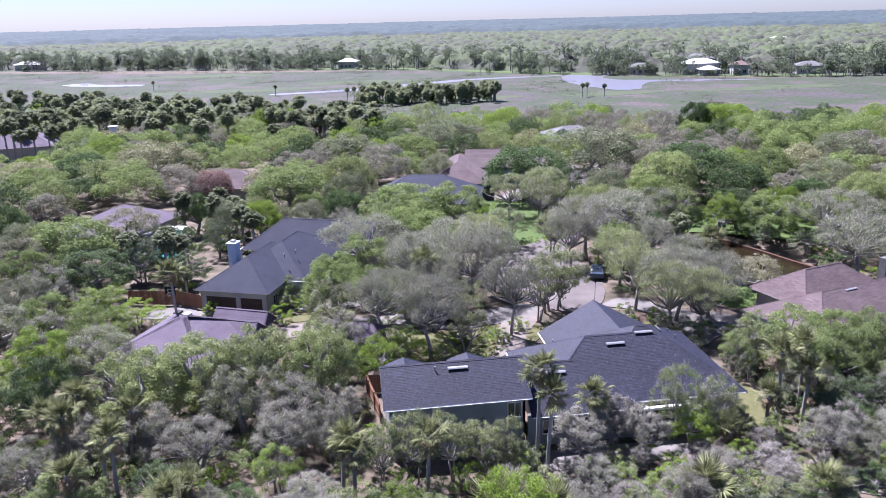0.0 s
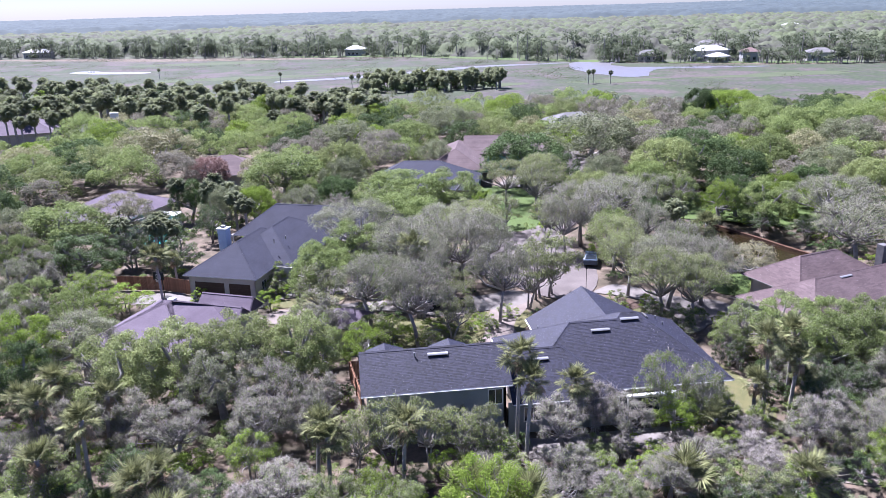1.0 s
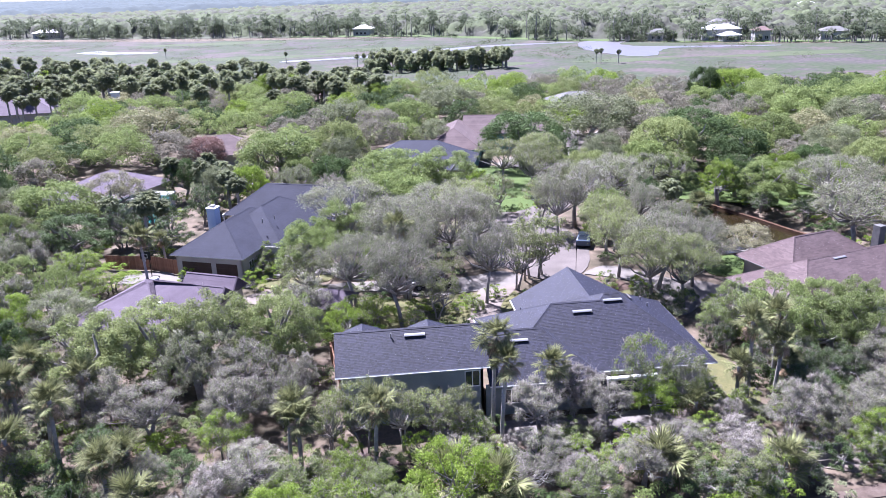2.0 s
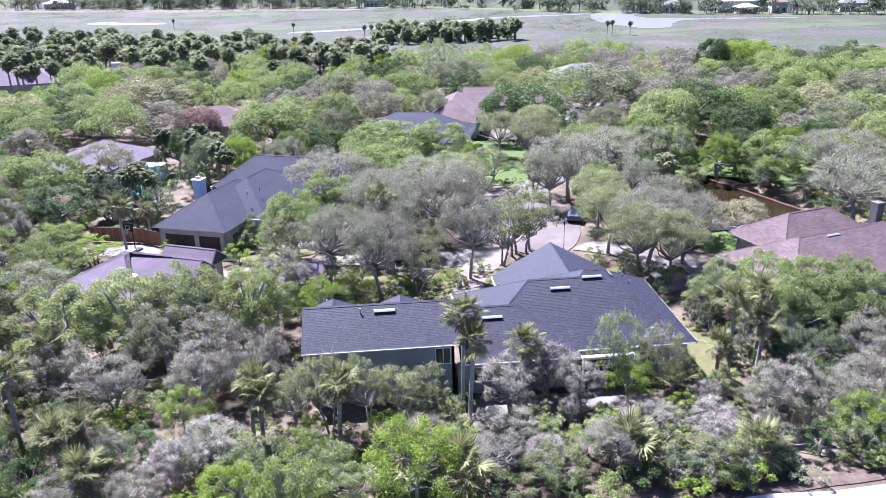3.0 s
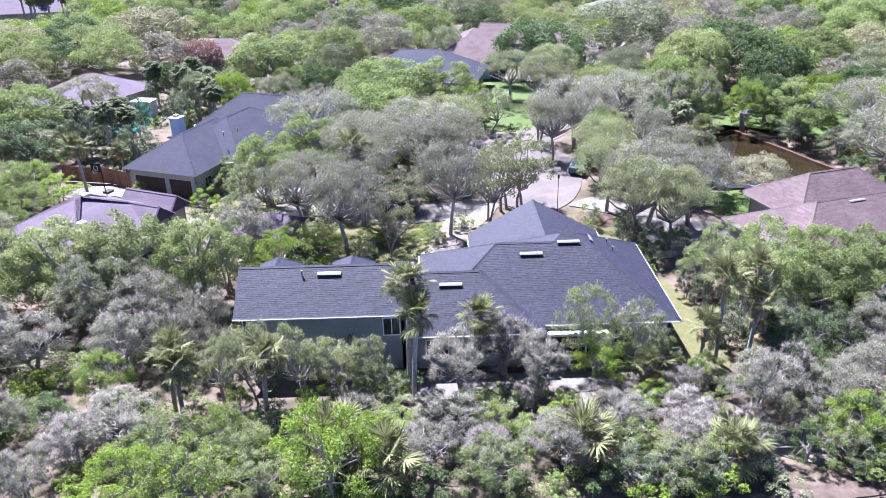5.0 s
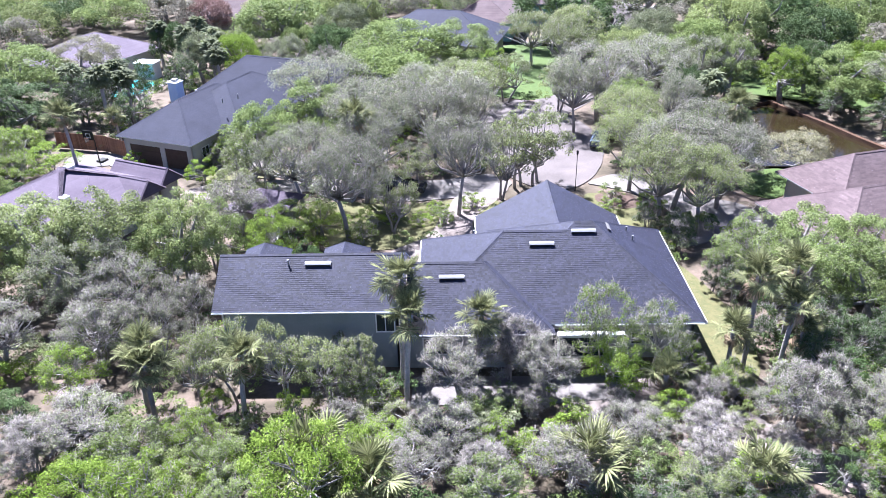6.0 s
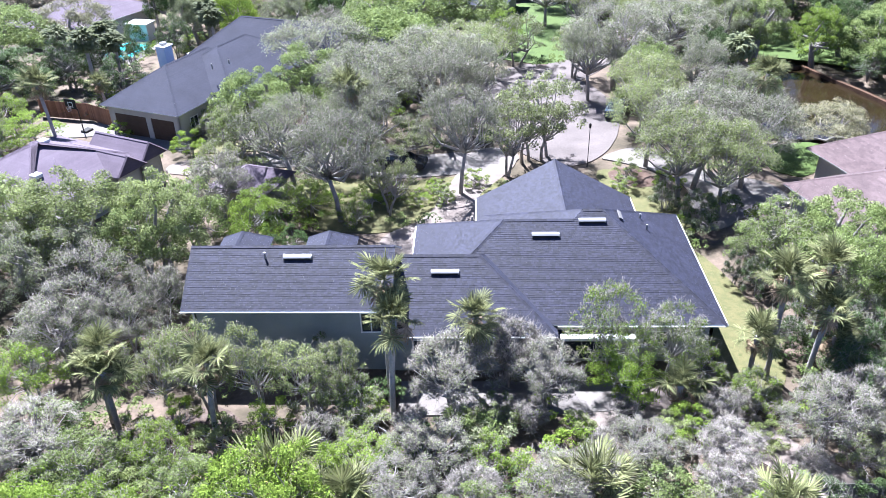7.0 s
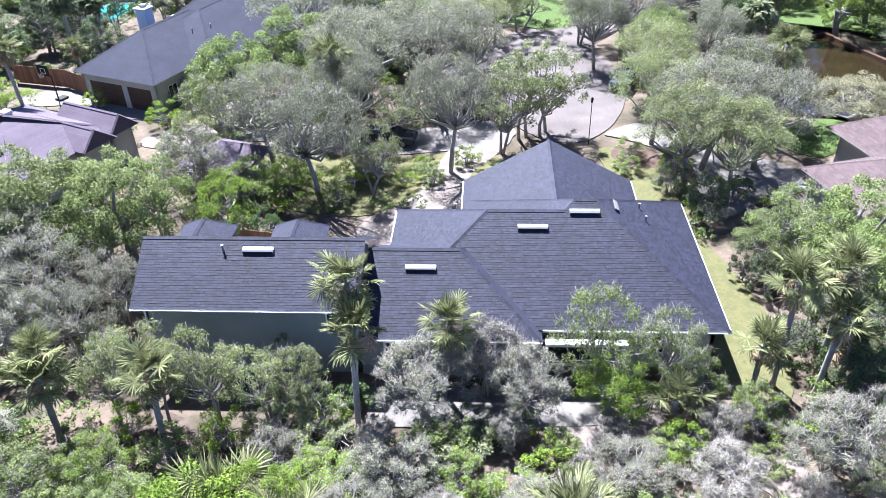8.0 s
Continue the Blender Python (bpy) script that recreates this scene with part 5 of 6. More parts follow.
far_sets = {}
for i in range(16000):
    y = 38 + (rs.random() ** 0.62) * 262
    x = rs.uniform(-0.62 * y - 16, 0.76 * y + 24)
    dist = math.hypot(x - 5, y)
    R = rs.uniform(2.0, 3.2) if dist < 66 else rs.uniform(2.8, 4.8) if dist < 130 else rs.uniform(3.8, 6.6)
    if y > wood_edge(x) - 4 - (22 if x < -15 else 0) or any(a - R * 0.5 < x < b + R * 0.5 and c - R * 0.6 < y < d + R * 0.5 for a, b, c, d in FREE):
        continue
    if any((x - a) ** 2 + (y - b) ** 2 < ((0.54 if y < 47.5 else 0.70 if y < 66 else 0.64) * (R + q)) ** 2 for a, b, q in placed):
        continue
    H = R * rs.uniform(1.2, 1.5) + (2.4 if R > 3 else 1.4)
    if any(a < x < b and c < y < d for a, b, c, d in VIEW):
        R, H = R * 0.7, min(H * 0.5, 3.2)
    placed.append((x, y, R))
    patch = noise.noise(Vector((x * 0.02, y * 0.02, 3)))
    k = rs.choices("GBYDOPA", (1.8, 4.6, 1.2, 2.2, 0.3, 0.9, 3.0) if y < 60 and (x < -3 or x > 36) else (2.0, 1.2, 4.0, 0.5, 0.3, 3.0, 1.6) if y < 54 else (3.4, 3.6 + 5 * patch, 1.1, 1.7 - 1.5 * patch, 0.8, 2.0, 1.4 if dist < 125 else 0.0))[0]
    if dist > 138:
        far_sets.setdefault(k, []).append((x, y, R, H))
    else:
        plant(x, y, R, H, k, dist > 118)


def crowd(name, spots, leaves, size, mat, label, clumps=14):
    """Many crowns or shrubs that nobody could count, as one mass of small leaves on rounded clumps."""
    cs, qs = [], []
    for x, y, R, H in spots:
        for k in range(clumps):
            a, e = k * 2.39996 + x, math.asin(((k + 0.5) / clumps) ** 0.85)
            rr = R * (0.74 + rs.uniform(-0.14, 0.12)) * math.cos(e) ** 0.75
            q = R * rs.uniform(0.24, 0.4)
            cs.append((x + rr * math.cos(a), y + rr * math.sin(a), H * 0.3 + (H * 0.7 - q * 0.8) * math.sin(e) * rs.uniform(0.8, 1.03)))
            qs.append(q)
    v, f = leaf_arrays(cs, qs, leaves * len(spots), size, 0.5, tri=True)
    return tagged(new(name, array_mesh(name, v, f, [mat])), label, "trees", kind="stuff")


for k, spots in far_sets.items():
    crowd("woodland", spots, 4600, 0.29, FARBARE if k == "B" else LEAF[k], "dense canopy of mixed " + {"G": "green", "B": "greyish", "Y": "fresh green", "D": "dark green", "O": "olive", "P": "pale green"}[k] + " oaks further back")

# low scrub that fills the ground between the trees
scrub = {}
OPEN = [(1.8, 33.2, 51.6, 68.5), (20, 33.5, 66, 106), (18.5, 37, 109, 137), (46, 63, 82, 104), (42, 60, 64, 77), (-24, -8, 84, 92), (-21, -5, 67, 79), (-17, 4, 86, 112), (29, 60, 30, 39.2), (33, 36.4, 50.5, 65.5), (14.5, 27, 48.8, 52), (28, 34.8, 46.5, 51.2), (33.8, 38.6, 42.2, 47.2),
        (9, 19.5, 70, 83), (31, 44, 72, 82), (-10, 3, 79, 87), (1, 4.5, 44.5, 48.5), (5.5, 7.6, 45.0, 47.6)]
for i in range(2100):
    y = 36 + rs.random() * 100
    x = rs.uniform(-0.6 * y - 10, 0.72 * y + 14)
    if any(a < x < b and c < y < d for a, b, c, d in OPEN):
        continue
    R = rs.uniform(0.7, 1.5)
    scrub.setdefault(rs.choices("GBYD", (3, 1.0, 3.0, 2.6) if y < 52 else (3.5, 2.0, 1.8, 4.5))[0], []).append((x, y, R, R * rs.uniform(0.9, 1.6)))
for k, spots in scrub.items():
    crowd("undergrowth", spots, 480, 0.15, LEAF[k], {"G": "green", "B": "greyish", "Y": "fresh green", "D": "dark green"}[k] + " low undergrowth between the trees", 6)


# palms ----------------------------------------------------------
def frond_arrays(r, stalk, blade, droop, n=25, wide=0.040):
    """Fan frond along +x from the origin: an arching stalk that runs on as a curved midrib, with folded leaflets that hang at the tips."""
    dip = 0.22 * droop
    out = [tube_arrays([(0, 0, 0), (stalk * 0.5, 0, stalk * 0.10), (stalk, 0, 0), (stalk + blade * 0.3, 0, -dip * blade * 0.4)], [0.028, 0.022, 0.016, 0.006], 3)]
    for i in range(n):
        q0 = 2 * i / (n - 1) - 1
        a = radians(122 * q0) + r.uniform(-0.07, 0.07)
        rib = 0.16 * (1 - abs(q0)) * blade
        bx, bz = stalk + rib, -dip * rib
        L = (blade - rib * 0.55) * (0.80 + 0.2 * math.cos(a * 0.7)) * r.uniform(0.82, 1.12)
        c, s = math.cos(a), math.sin(a)
        w = wide * blade
        px, py = -s, c
        lift, sag = 0.16 * r.uniform(-0.3, 1.2), droop * r.uniform(0.45, 1.5)
        vs = [(bx, 0, bz)]
        reach = 1.0
        for q, fat in ((0.38, 1.0), (0.70, 0.85)):
            reach = q * (1 - 0.16 * min(1.3, sag) * q)
            x, y, z = bx + c * L * reach, s * L * reach, bz + L * (lift * q - sag * q ** 2.6 * 0.9)
            vs += [(x + px * w * fat, y + py * w * fat, z - w * 0.6), (x, y, z), (x - px * w * fat, y - py * w * fat, z - w * 0.6)]
        tip = max(0.5, 1 - 0.34 * min(1.3, sag))
        vs.append((bx + c * L * tip, s * L * tip, bz + L * (lift - sag * 0.95)))
        out.append((vs, [(0, 2, 1), (0, 3, 2), (1, 2, 5, 4), (2, 3, 6, 5), (4, 5, 7), (5, 6, 7)]))
    return join_arrays(out)


fr = random.Random(3)
FROND = {
    "up": [mesh_from("frond", *frond_arrays(fr, 0.80, 0.85, 0.08, 21, 0.036), PALM_LEAF) for _ in range(4)],
    "out": [mesh_from("frond", *frond_arrays(fr, 0.95, 0.88, 0.20, 21, 0.036), PALM_LEAF) for _ in range(4)],
    "down": [mesh_from("frond", *frond_arrays(fr, 0.90, 0.88, 0.42, 21, 0.036), PALM_LEAF) for _ in range(3)],
    "dead": [mesh_from("frond", *frond_arrays(fr, 0.70, 0.80, 0.7, 13, 0.05), PALM_DEAD) for _ in range(3)],
}


def frond_poses(r, count, dead):
    """Upright young fronds in the middle, older ones level and hanging below, and a skirt of dry ones; one side is thinner."""
    side = r.uniform(0, 6.28)
    for i in range(count):
        q = i / count
        turn = i * 2.39996 + r.uniform(-0.6, 0.6)
        if q > 0.45 and math.cos(turn - side) > 0.72:
            continue
        kind = "up" if q < 0.34 else "out" if q < 0.74 else "down"
        el = radians(84 - 122 * q + r.uniform(-16, 16))
        yield kind, Euler((r.uniform(-0.8, 0.8), -el, turn), "XYZ")
    for i in range(dead):
        yield "dead", Euler((r.uniform(-0.4, 0.4), radians(r.uniform(38, 78)), i * 2.1 + r.uniform(-0.5, 0.5)), "XYZ")


def palm_trunk(h, r, lean, radius=0.15):
    pts, rad = [], []
    n = 9
    for i in range(n):
        t = i / (n - 1)
        pts.append((lean[0] * t * t, lean[1] * t * t, -0.3 + (h + 0.3) * t))
        rad.append(radius * (1.35 if i == 0 else 1.0 if i % 2 else 1.07) * (1 - 0.12 * t) * (1.25 if i == n - 1 else 1))
    return tube_arrays(pts, rad, 8)


def palm(x, y, h, count=30, dead=7, size=1.0, lean=(0, 0), label="sabal palm with fan fronds and a bare grey trunk"):
    r = random.Random(int(x * 13 + y * 7))
    e = thing("palm_tree", Matrix.Translation((x - lean[0], y - lean[1], 0)), label, "palm tree", "sabal palms")
    top = max(0.3, h - 0.5)
    hang(new("trunk", mesh_from("trunk", *palm_trunk(top, r, lean), PALM_BARK, True)), e)
    for kind, eu in frond_poses(r, count, dead):
        f = new("frond", FROND[kind][r.randrange(len(FROND[kind]))])
        f.parent = e
        s = size * r.uniform(0.75, 1.2)
        f.matrix_local = Matrix.LocRotScale((lean[0], lean[1], top + r.uniform(-0.15, 0.1)), eu, (s, s, s))
    return e


for x, y, h, s in ((0.1, 47.5, 4.7, 0.95), (5.6, 47.4, 5.4, 1.05), (14.85, 48.3, 7.3, 1.0), (14.3, 49.9, 8.6, 1.0), (18.8, 51.0, 5.5, 0.95), (35.1, 52.5, 7.0, 1.05), (37.6, 53.3, 7.2, 1.1), (37.4, 51.8, 5.5, 1.0), (8.7, 77.4, 9.0, 1.1), (-18.5, 80.1, 8.5, 1.1), (42.8, 80.1, 8.5, 1.1), (-20.1, 93.6, 4.0, 0.8), (-11.8, 43.8, 5.0, 1.0), (-16.2, 48.4, 7.0, 1.0), (-21.3, 53.9, 6.0, 1.0), (-16.9, 55.9, 5.0, 1.0), (-21.7, 58.4, 5.5, 1.0), (-17.8, 51.5, 5.0, 1.0), (-23.4, 56.0, 5.2, 1.0), (-19.0, 47.3, 5.0, 1.05), (-0.4, 48.6, 5.2, 0.95), (-10.8, 45.4, 4.6, 1.0)):
    palm(x, y, h, 38, 13, s * 0.93, (fr.uniform(-0.5, 0.5), fr.uniform(-0.3, 0.3)))
for x, y, h, s in ((9.6, 42.7, 2.4, 1.5), (12.9, 41.6, 2.2, 1.45), (24.0, 42.5, 2.2, 1.4), (29.5, 49.4, 2.2, 0.95), (33.9, 51.7, 3.6, 0.95), (32.3, 41.6, 2.2, 1.15), (-9.6, 41.8, 3.6, 1.1), (38.5, 52.5, 3.0, 1.0)):
    palm(x, y, h, 32, 6, s, (0, 0), "short palm with a wide head of fan fronds")


def far_palm_kind(seed):
    r = random.Random(seed)
    out = []
    for kind, eu in frond_poses(r, 30, 5):
        v, f = frond_arrays(r, 0.7, 0.9, 0.75, 7, 0.15)
        m = eu.to_matrix()
        out.append(([m @ Vector(p) + Vector((0, 0, 6.5)) for p in v], f))
    return mesh_from("crown", *join_arrays(out), PALM_DARK), mesh_from("trunk", *palm_trunk(6.4, r, (0, 0), 0.17), PALM_BARK, True)


FAR_PALM = [far_palm_kind(60 + i) for i in range(3)]


def far_palm(x, y, h, s=1.3):
    e = thing("palm_tree", Matrix.Identity(4), "tall sabal palm with a dark round head of fronds", "palm tree", "sabal palms")
    e.matrix_world = Matrix.LocRotScale((x, y, -0.1), Euler((0, 0, x)), (s, s, h / 6.9))
    c, t = FAR_PALM[int(abs(x * 7)) % 3]
    hang(new("crown", c), e)
    hang(new("trunk", t), e)


for x, y, h in ((-19.7, 119.4, 7), (-13.3, 111.5, 6), (-19.9, 125.7, 7), (-73.8, 205.8, 10), (-17.4, 123.6, 6), (-24.3, 106.0, 6), (-23.1, 98.7, 7), (44.4, 92.4, 7), (-22.0, 103.0, 5.5), (-26, 126, 6.5), (-15.5, 116.5, 6), (-29, 104, 6)):
    far_palm(x, y, h, 1.2)
for i in range(84):
    x = rs.uniform(-175, 10)
    far_palm(x, rs.uniform(wood_edge(x) - 24, marsh_edge(x) - 2), rs.uniform(6, 10.5), rs.uniform(1.5, 2.2))


def palm_grove(spots, label):
    """A dense stand of palms that nobody could count, as one mass of heads and trunks."""
    for pick, name, mat in ((0, "palm_heads", PALM_DARK), (1, "palm_trunks", PALM_BARK)):
        vs, fs, o = [], [], 0
        for n, (x, y, h, s) in enumerate(spots):
            me = FAR_PALM[n % 3][pick]
            co = np.empty(len(me.vertices) * 3)
            me.vertices.foreach_get("co", co)
            a = x * 3.1
            co = co.reshape(-1, 3) @ np.array([[math.cos(a), math.sin(a), 0], [-math.sin(a), math.cos(a), 0], [0, 0, 1]])
            co = np.where(np.array([True, True, False]), co * s, co)
            co[:, 2] = np.where(co[:, 2] > 4.5, h + (co[:, 2] - 6.9) * s, co[:, 2] * h / 6.9) if pick == 0 else co[:, 2] * h / 6.9
            vs.append(co + np.array([x, y, 0]))
            fs += [tuple(i + o for i in p.vertices) for p in me.polygons]
            o += len(co)
        tagged(new(name, mesh_from(name, np.concatenate(vs).tolist(), fs, mat)), label, "palms", kind="stuff")


for i in range(46):
    x = rs.uniform(-118, 4)
    far_palm(x, rs.uniform(wood_edge(x) - 52, wood_edge(x) - 18), rs.uniform(8, 11.5), rs.uniform(1.4, 1.9))
grove = []
for i in range(170):
    x = rs.uniform(-190, 12)
    grove.append((x, rs.uniform(wood_edge(x) - 24, marsh_edge(x)), rs.uniform(4, 9.5), rs.uniform(1.6, 2.3)))
for i in range(70):
    grove.append((rs.uniform(8, 66), rs.uniform(312, 338), rs.uniform(3.5, 7), rs.uniform(1.5, 2.1)))
palm_grove(grove, "dense stand of dark sabal palms at the marsh edge")
bushes = {"D": [], "G": [], "B": [], "Y": []}
for i in range(640):
    x = rs.uniform(-190, 190)
    bushes[rs.choices("DGBY", (3, 3, 2.5, 1.2))[0]].append((x, rs.uniform(wood_edge(x) - 22, marsh_edge(x) + (0 if x < 0 else rs.random() ** 3 * 60)), rs.uniform(2.2, 5.0), rs.uniform(3.5, 9) if x < 20 else rs.uniform(1.5, 4)))
for i in range(46):
    bushes["D"].append((rs.uniform(8, 66), rs.uniform(312, 338), rs.uniform(1.8, 3), rs.uniform(2, 4)))
for k, spots in bushes.items():
    crowd("marsh_thicket", spots, 620, 0.46, LEAF[k], {"D": "dark green", "G": "green", "B": "greyish", "Y": "fresh green"}[k] + " thicket along the marsh edge", 7)
tufts = []
for i in range(1500):
    x = rs.uniform(-300, 330)
    y = rs.uniform(200, 700)
    if marsh_edge(x) < y < shore(x) - 10 and abs(x) < 0.62 * y:
        w = noise.noise(Vector((x * 0.015, y * 0.03, 9)))
        if w + rs.uniform(-0.12, 0.12) > (0.0 if x < 40 else 0.14):
            tufts.append((x, y, rs.uniform(3, 11), rs.uniform(0.15, 0.5)))
crowd("marsh_tufts", tufts, 200, 0.45, SEDGE, "green tufts of marsh grass", 12)
for x, y in ((4, 340), (7, 343), (-30, 380), (104, 320), (107, 323), (113, 318), (-100, 440)):
    far_palm(x, y, rs.uniform(4.5, 6.0), 0.85)


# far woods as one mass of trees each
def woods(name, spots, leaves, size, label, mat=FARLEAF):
    """Leafy crowns of uneven height on bare trunks."""
    cs, qs, tv = [], [], []
    for x, y, R, H in spots:
        low = rs.uniform(0.35, 0.75)
        for k in range(8):
            a = rs.uniform(0, 6.28)
            cs.append((x + R * 0.55 * math.cos(a), y + R * 0.55 * math.sin(a), max(R * 0.4, H - R * 0.35 - H * low * (k / 8) * rs.uniform(0.5, 1.1))))
            qs.append(R * rs.uniform(0.3, 0.6))
        w = 0.12 + 0.02 * H
        for z, q in ((-0.2, 1.2), (H * 0.8, 0.5)):
            tv += [(x + w * q * math.cos(b), y + w * q * math.sin(b), z) for b in (0.5, 2.6, 4.7)]
    k = np.arange(len(spots))[:, None] * 6
    tf = np.concatenate([k + np.array(q) for q in ((0, 1, 4, 3), (1, 2, 5, 4), (2, 0, 3, 5))])
    tagged(new("far_trunks", array_mesh("far_trunks", np.array(tv), tf, [BARK])), "grey trunks of the trees along the far shore", "tree trunks", kind="stuff")
    v, f = leaf_arrays(cs, qs, leaves, size, 0.4, 0.8, None, 0.5, tri=True)
    return tagged(new(name, array_mesh(name, v, f, [mat])), label, "woods", kind="stuff")


def lumps(X, Y, cell, r):
    """Heights of rounded crowns on an uneven lattice."""
    gx, gy = np.floor(X / cell).astype(int), np.floor(Y / cell).astype(int)
    n = 257
    jx, jy, top, wide = r.random((n, n)), r.random((n, n)), r.uniform(0.15, 1.0, (n, n)), r.uniform(0.55, 1.0, (n, n))
    Z = np.zeros_like(X)
    for i in (-1, 0, 1):
        for j in (-1, 0, 1):
            cx, cy = (gx + i) % n, (gy + j) % n
            dx, dy = X - (gx + i + jx[cx, cy]) * cell, Y - (gy + j + jy[cx, cy]) * cell
            q = np.clip(1 - (dx * dx + dy * dy) / (cell * 0.95 * wide[cx, cy]) ** 2, 0, 1)
            Z = np.maximum(Z, np.sqrt(q) * top[cx, cy])
    return Z


def canopy(name, near, far, rows, turn, cell, low, relief, swell, label, mat, seed, off):
    """The lumpy top of an unbroken wood, crown beside crown, falling to the ground at the shore and rising slowly far off."""
    r = np.random.default_rng(seed)
    A = np.arange(-0.68, 0.74, turn)
    D = near * (far / near) ** (np.arange(rows) / (rows - 1))
    X, Y = D[:, None] * np.sin(A)[None, :], D[:, None] * np.cos(A)[None, :]
    Z = 0.6 * lumps(X, Y, cell, r) + 0.4 * lumps(X + 31, Y + 17, cell * 2.3, r) + 0.25 * lumps(X + 7, Y + 3, cell * 9, r)
    edge = np.interp(X, (-430, -232, 41, 130, 253, 400, 4000), (790, 690, 556, 452, 374, 335, 200)) + off
    rise = np.clip((Y - edge) / 14, 0, 1) * np.clip((D[:, None] - near) / 60, 0, 1)
    Z = (low + relief * Z + r.uniform(-0.12, 0.12, Z.shape) * relief + swell * (D[:, None] / far) ** 1.5) * rise - 0.5
    m = len(A)
    v = np.stack([X, Y, Z], 2).reshape(-1, 3)
    k = (np.arange(rows - 1)[:, None] * m + np.arange(m - 1)[None, :]).ravel()
    k = k[rise.ravel()[k + m] > 0]
    me = array_mesh(name, v, np.stack([k, k + 1, k + m + 1, k + m], 1), [mat])
    return tagged(new(name, me), label, "woods", kind="stuff")


SHORE_HOUSES = ((9, 600), (207, 425), (206, 411), (216, 446), (224, 410), (177, 438), (259, 400), (-270, 735), (-228, 800), (-215, 740))
spots = []
for i in range(1150):
    x = rs.uniform(-330, 400)
    back = rs.random() ** 1.2
    y = shore(x) + 7 + back * 75
    if any(abs(x - a) < 10 and -9 < y - b < 8 for a, b in SHORE_HOUSES) or (back < 0.4 and noise.noise(Vector((x * 0.045, y * 0.02, 5))) < -0.12):
        continue
    spots.append((x, y, rs.uniform(2.8, 6.0), rs.uniform(6, 14) if rs.random() < 0.85 else rs.uniform(14, 19)))
for i in range(190):
    x = rs.uniform(-290, 300)
    if noise.noise(Vector((x * 0.06, 2, 7))) > -0.1:
        spots.append((x, shore(x) + rs.uniform(1, 10), rs.uniform(1.6, 3.2), rs.uniform(2.2, 5.0)))
for i in range(90):
    x = rs.uniform(150, 300)
    if not 198 < x < 213:
        spots.append((x, shore(x) + rs.uniform(0, 7), rs.uniform(1.8, 3.6), rs.uniform(4, 9)))
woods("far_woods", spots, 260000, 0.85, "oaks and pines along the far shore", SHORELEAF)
slab("shore_lawn", [(-44, 606), (40, 562), (92, 503), (128, 462), (160, 436), (172, 440), (142, 470), (104, 512), (46, 577), (-38, 620)], 0.10, GRASS, "bright mown grass along the far shore", "lawn", steps=4, wobble=0.5, depth=0.1)
slab("shore_lawn", [(176, 418), (215, 398), (262, 378), (266, 386), (222, 407), (180, 427)], 0.10, GRASS, "bright mown grass along the far shore", "lawn", steps=4, wobble=0.5, depth=0.1)
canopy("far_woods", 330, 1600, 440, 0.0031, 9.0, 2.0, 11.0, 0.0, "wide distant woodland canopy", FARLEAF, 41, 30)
canopy("far_woods", 1450, 4700, 170, 0.0031, 22, 9.0, 8.0, 17.0, "haze-tinted woodland reaching the horizon", HAZEWOOD, 42, 30)


# ---------------------------------------------------------------- small things
def board_fence(line, height, mat, label, board=0.14):
    """Upright boards between posts along a line, with two rails behind."""
    f = thing("fence", Matrix.Identity(4), label, "fence", "garden fences")
    slab_me = None
    for (ax, ay), (bx, by) in zip(line, line[1:]):
        A, B = Vector((ax, ay, 0)), Vector((bx, by, 0))
        d = (B - A)
        L = d.length
        ang = math.atan2(d.y, d.x)
        n = int(L / (board + 0.012))
        if slab_me is None:
            bm = box(0, board, -0.012, 0.012, 0.04, height, 0.004)
            slab_me = bpy.data.meshes.new("board")
            bm.to_mesh(slab_me)
            bm.free()
            slab_me.materials.append(mat)
        for i in range(n):
            o = hang(new("board", slab_me), f)
            p = A + d * (i / n)
            o.matrix_local = Matrix.Translation(p + Vector((0, 0, random.uniform(-0.02, 0.02)))) @ Matrix.Rotation(ang, 4, "Z")
        for i in range(int(L / 2.4) + 2):
            p = A + d * min(1, i * 2.4 / L)
            bm = box(-0.05, 0.05, 0.02, 0.12, 0, height - 0.1, 0.006)
            bm.transform(Matrix.Translation(p) @ Matrix.Rotation(ang, 4, "Z"))
            part("post", bm, mat, f)
        for z in (0.4, height - 0.35):
            bm = box(0, L, 0.013, 0.05, z, z + 0.09)
            bm.transform(Matrix.Translation(A) @ Matrix.Rotation(ang, 4, "Z"))
            part("rail", bm, mat, f)
    return f


board_fence([(2.5, 58.6), (1.6, 64.2), (7.8, 63.2)], 1.85, FENCE, "red cedar board fence beside the house")
board_fence([(-27.0, 93.4), (-21.0, 92.0), (-17.6, 89.9)], 1.85, FENCE, "red cedar board fence beside the garage")
board_fence([(35.0, 43.3), (37.9, 43.3)], 1.3, GREYWALL, "grey weathered board fence by the road", 0.18)


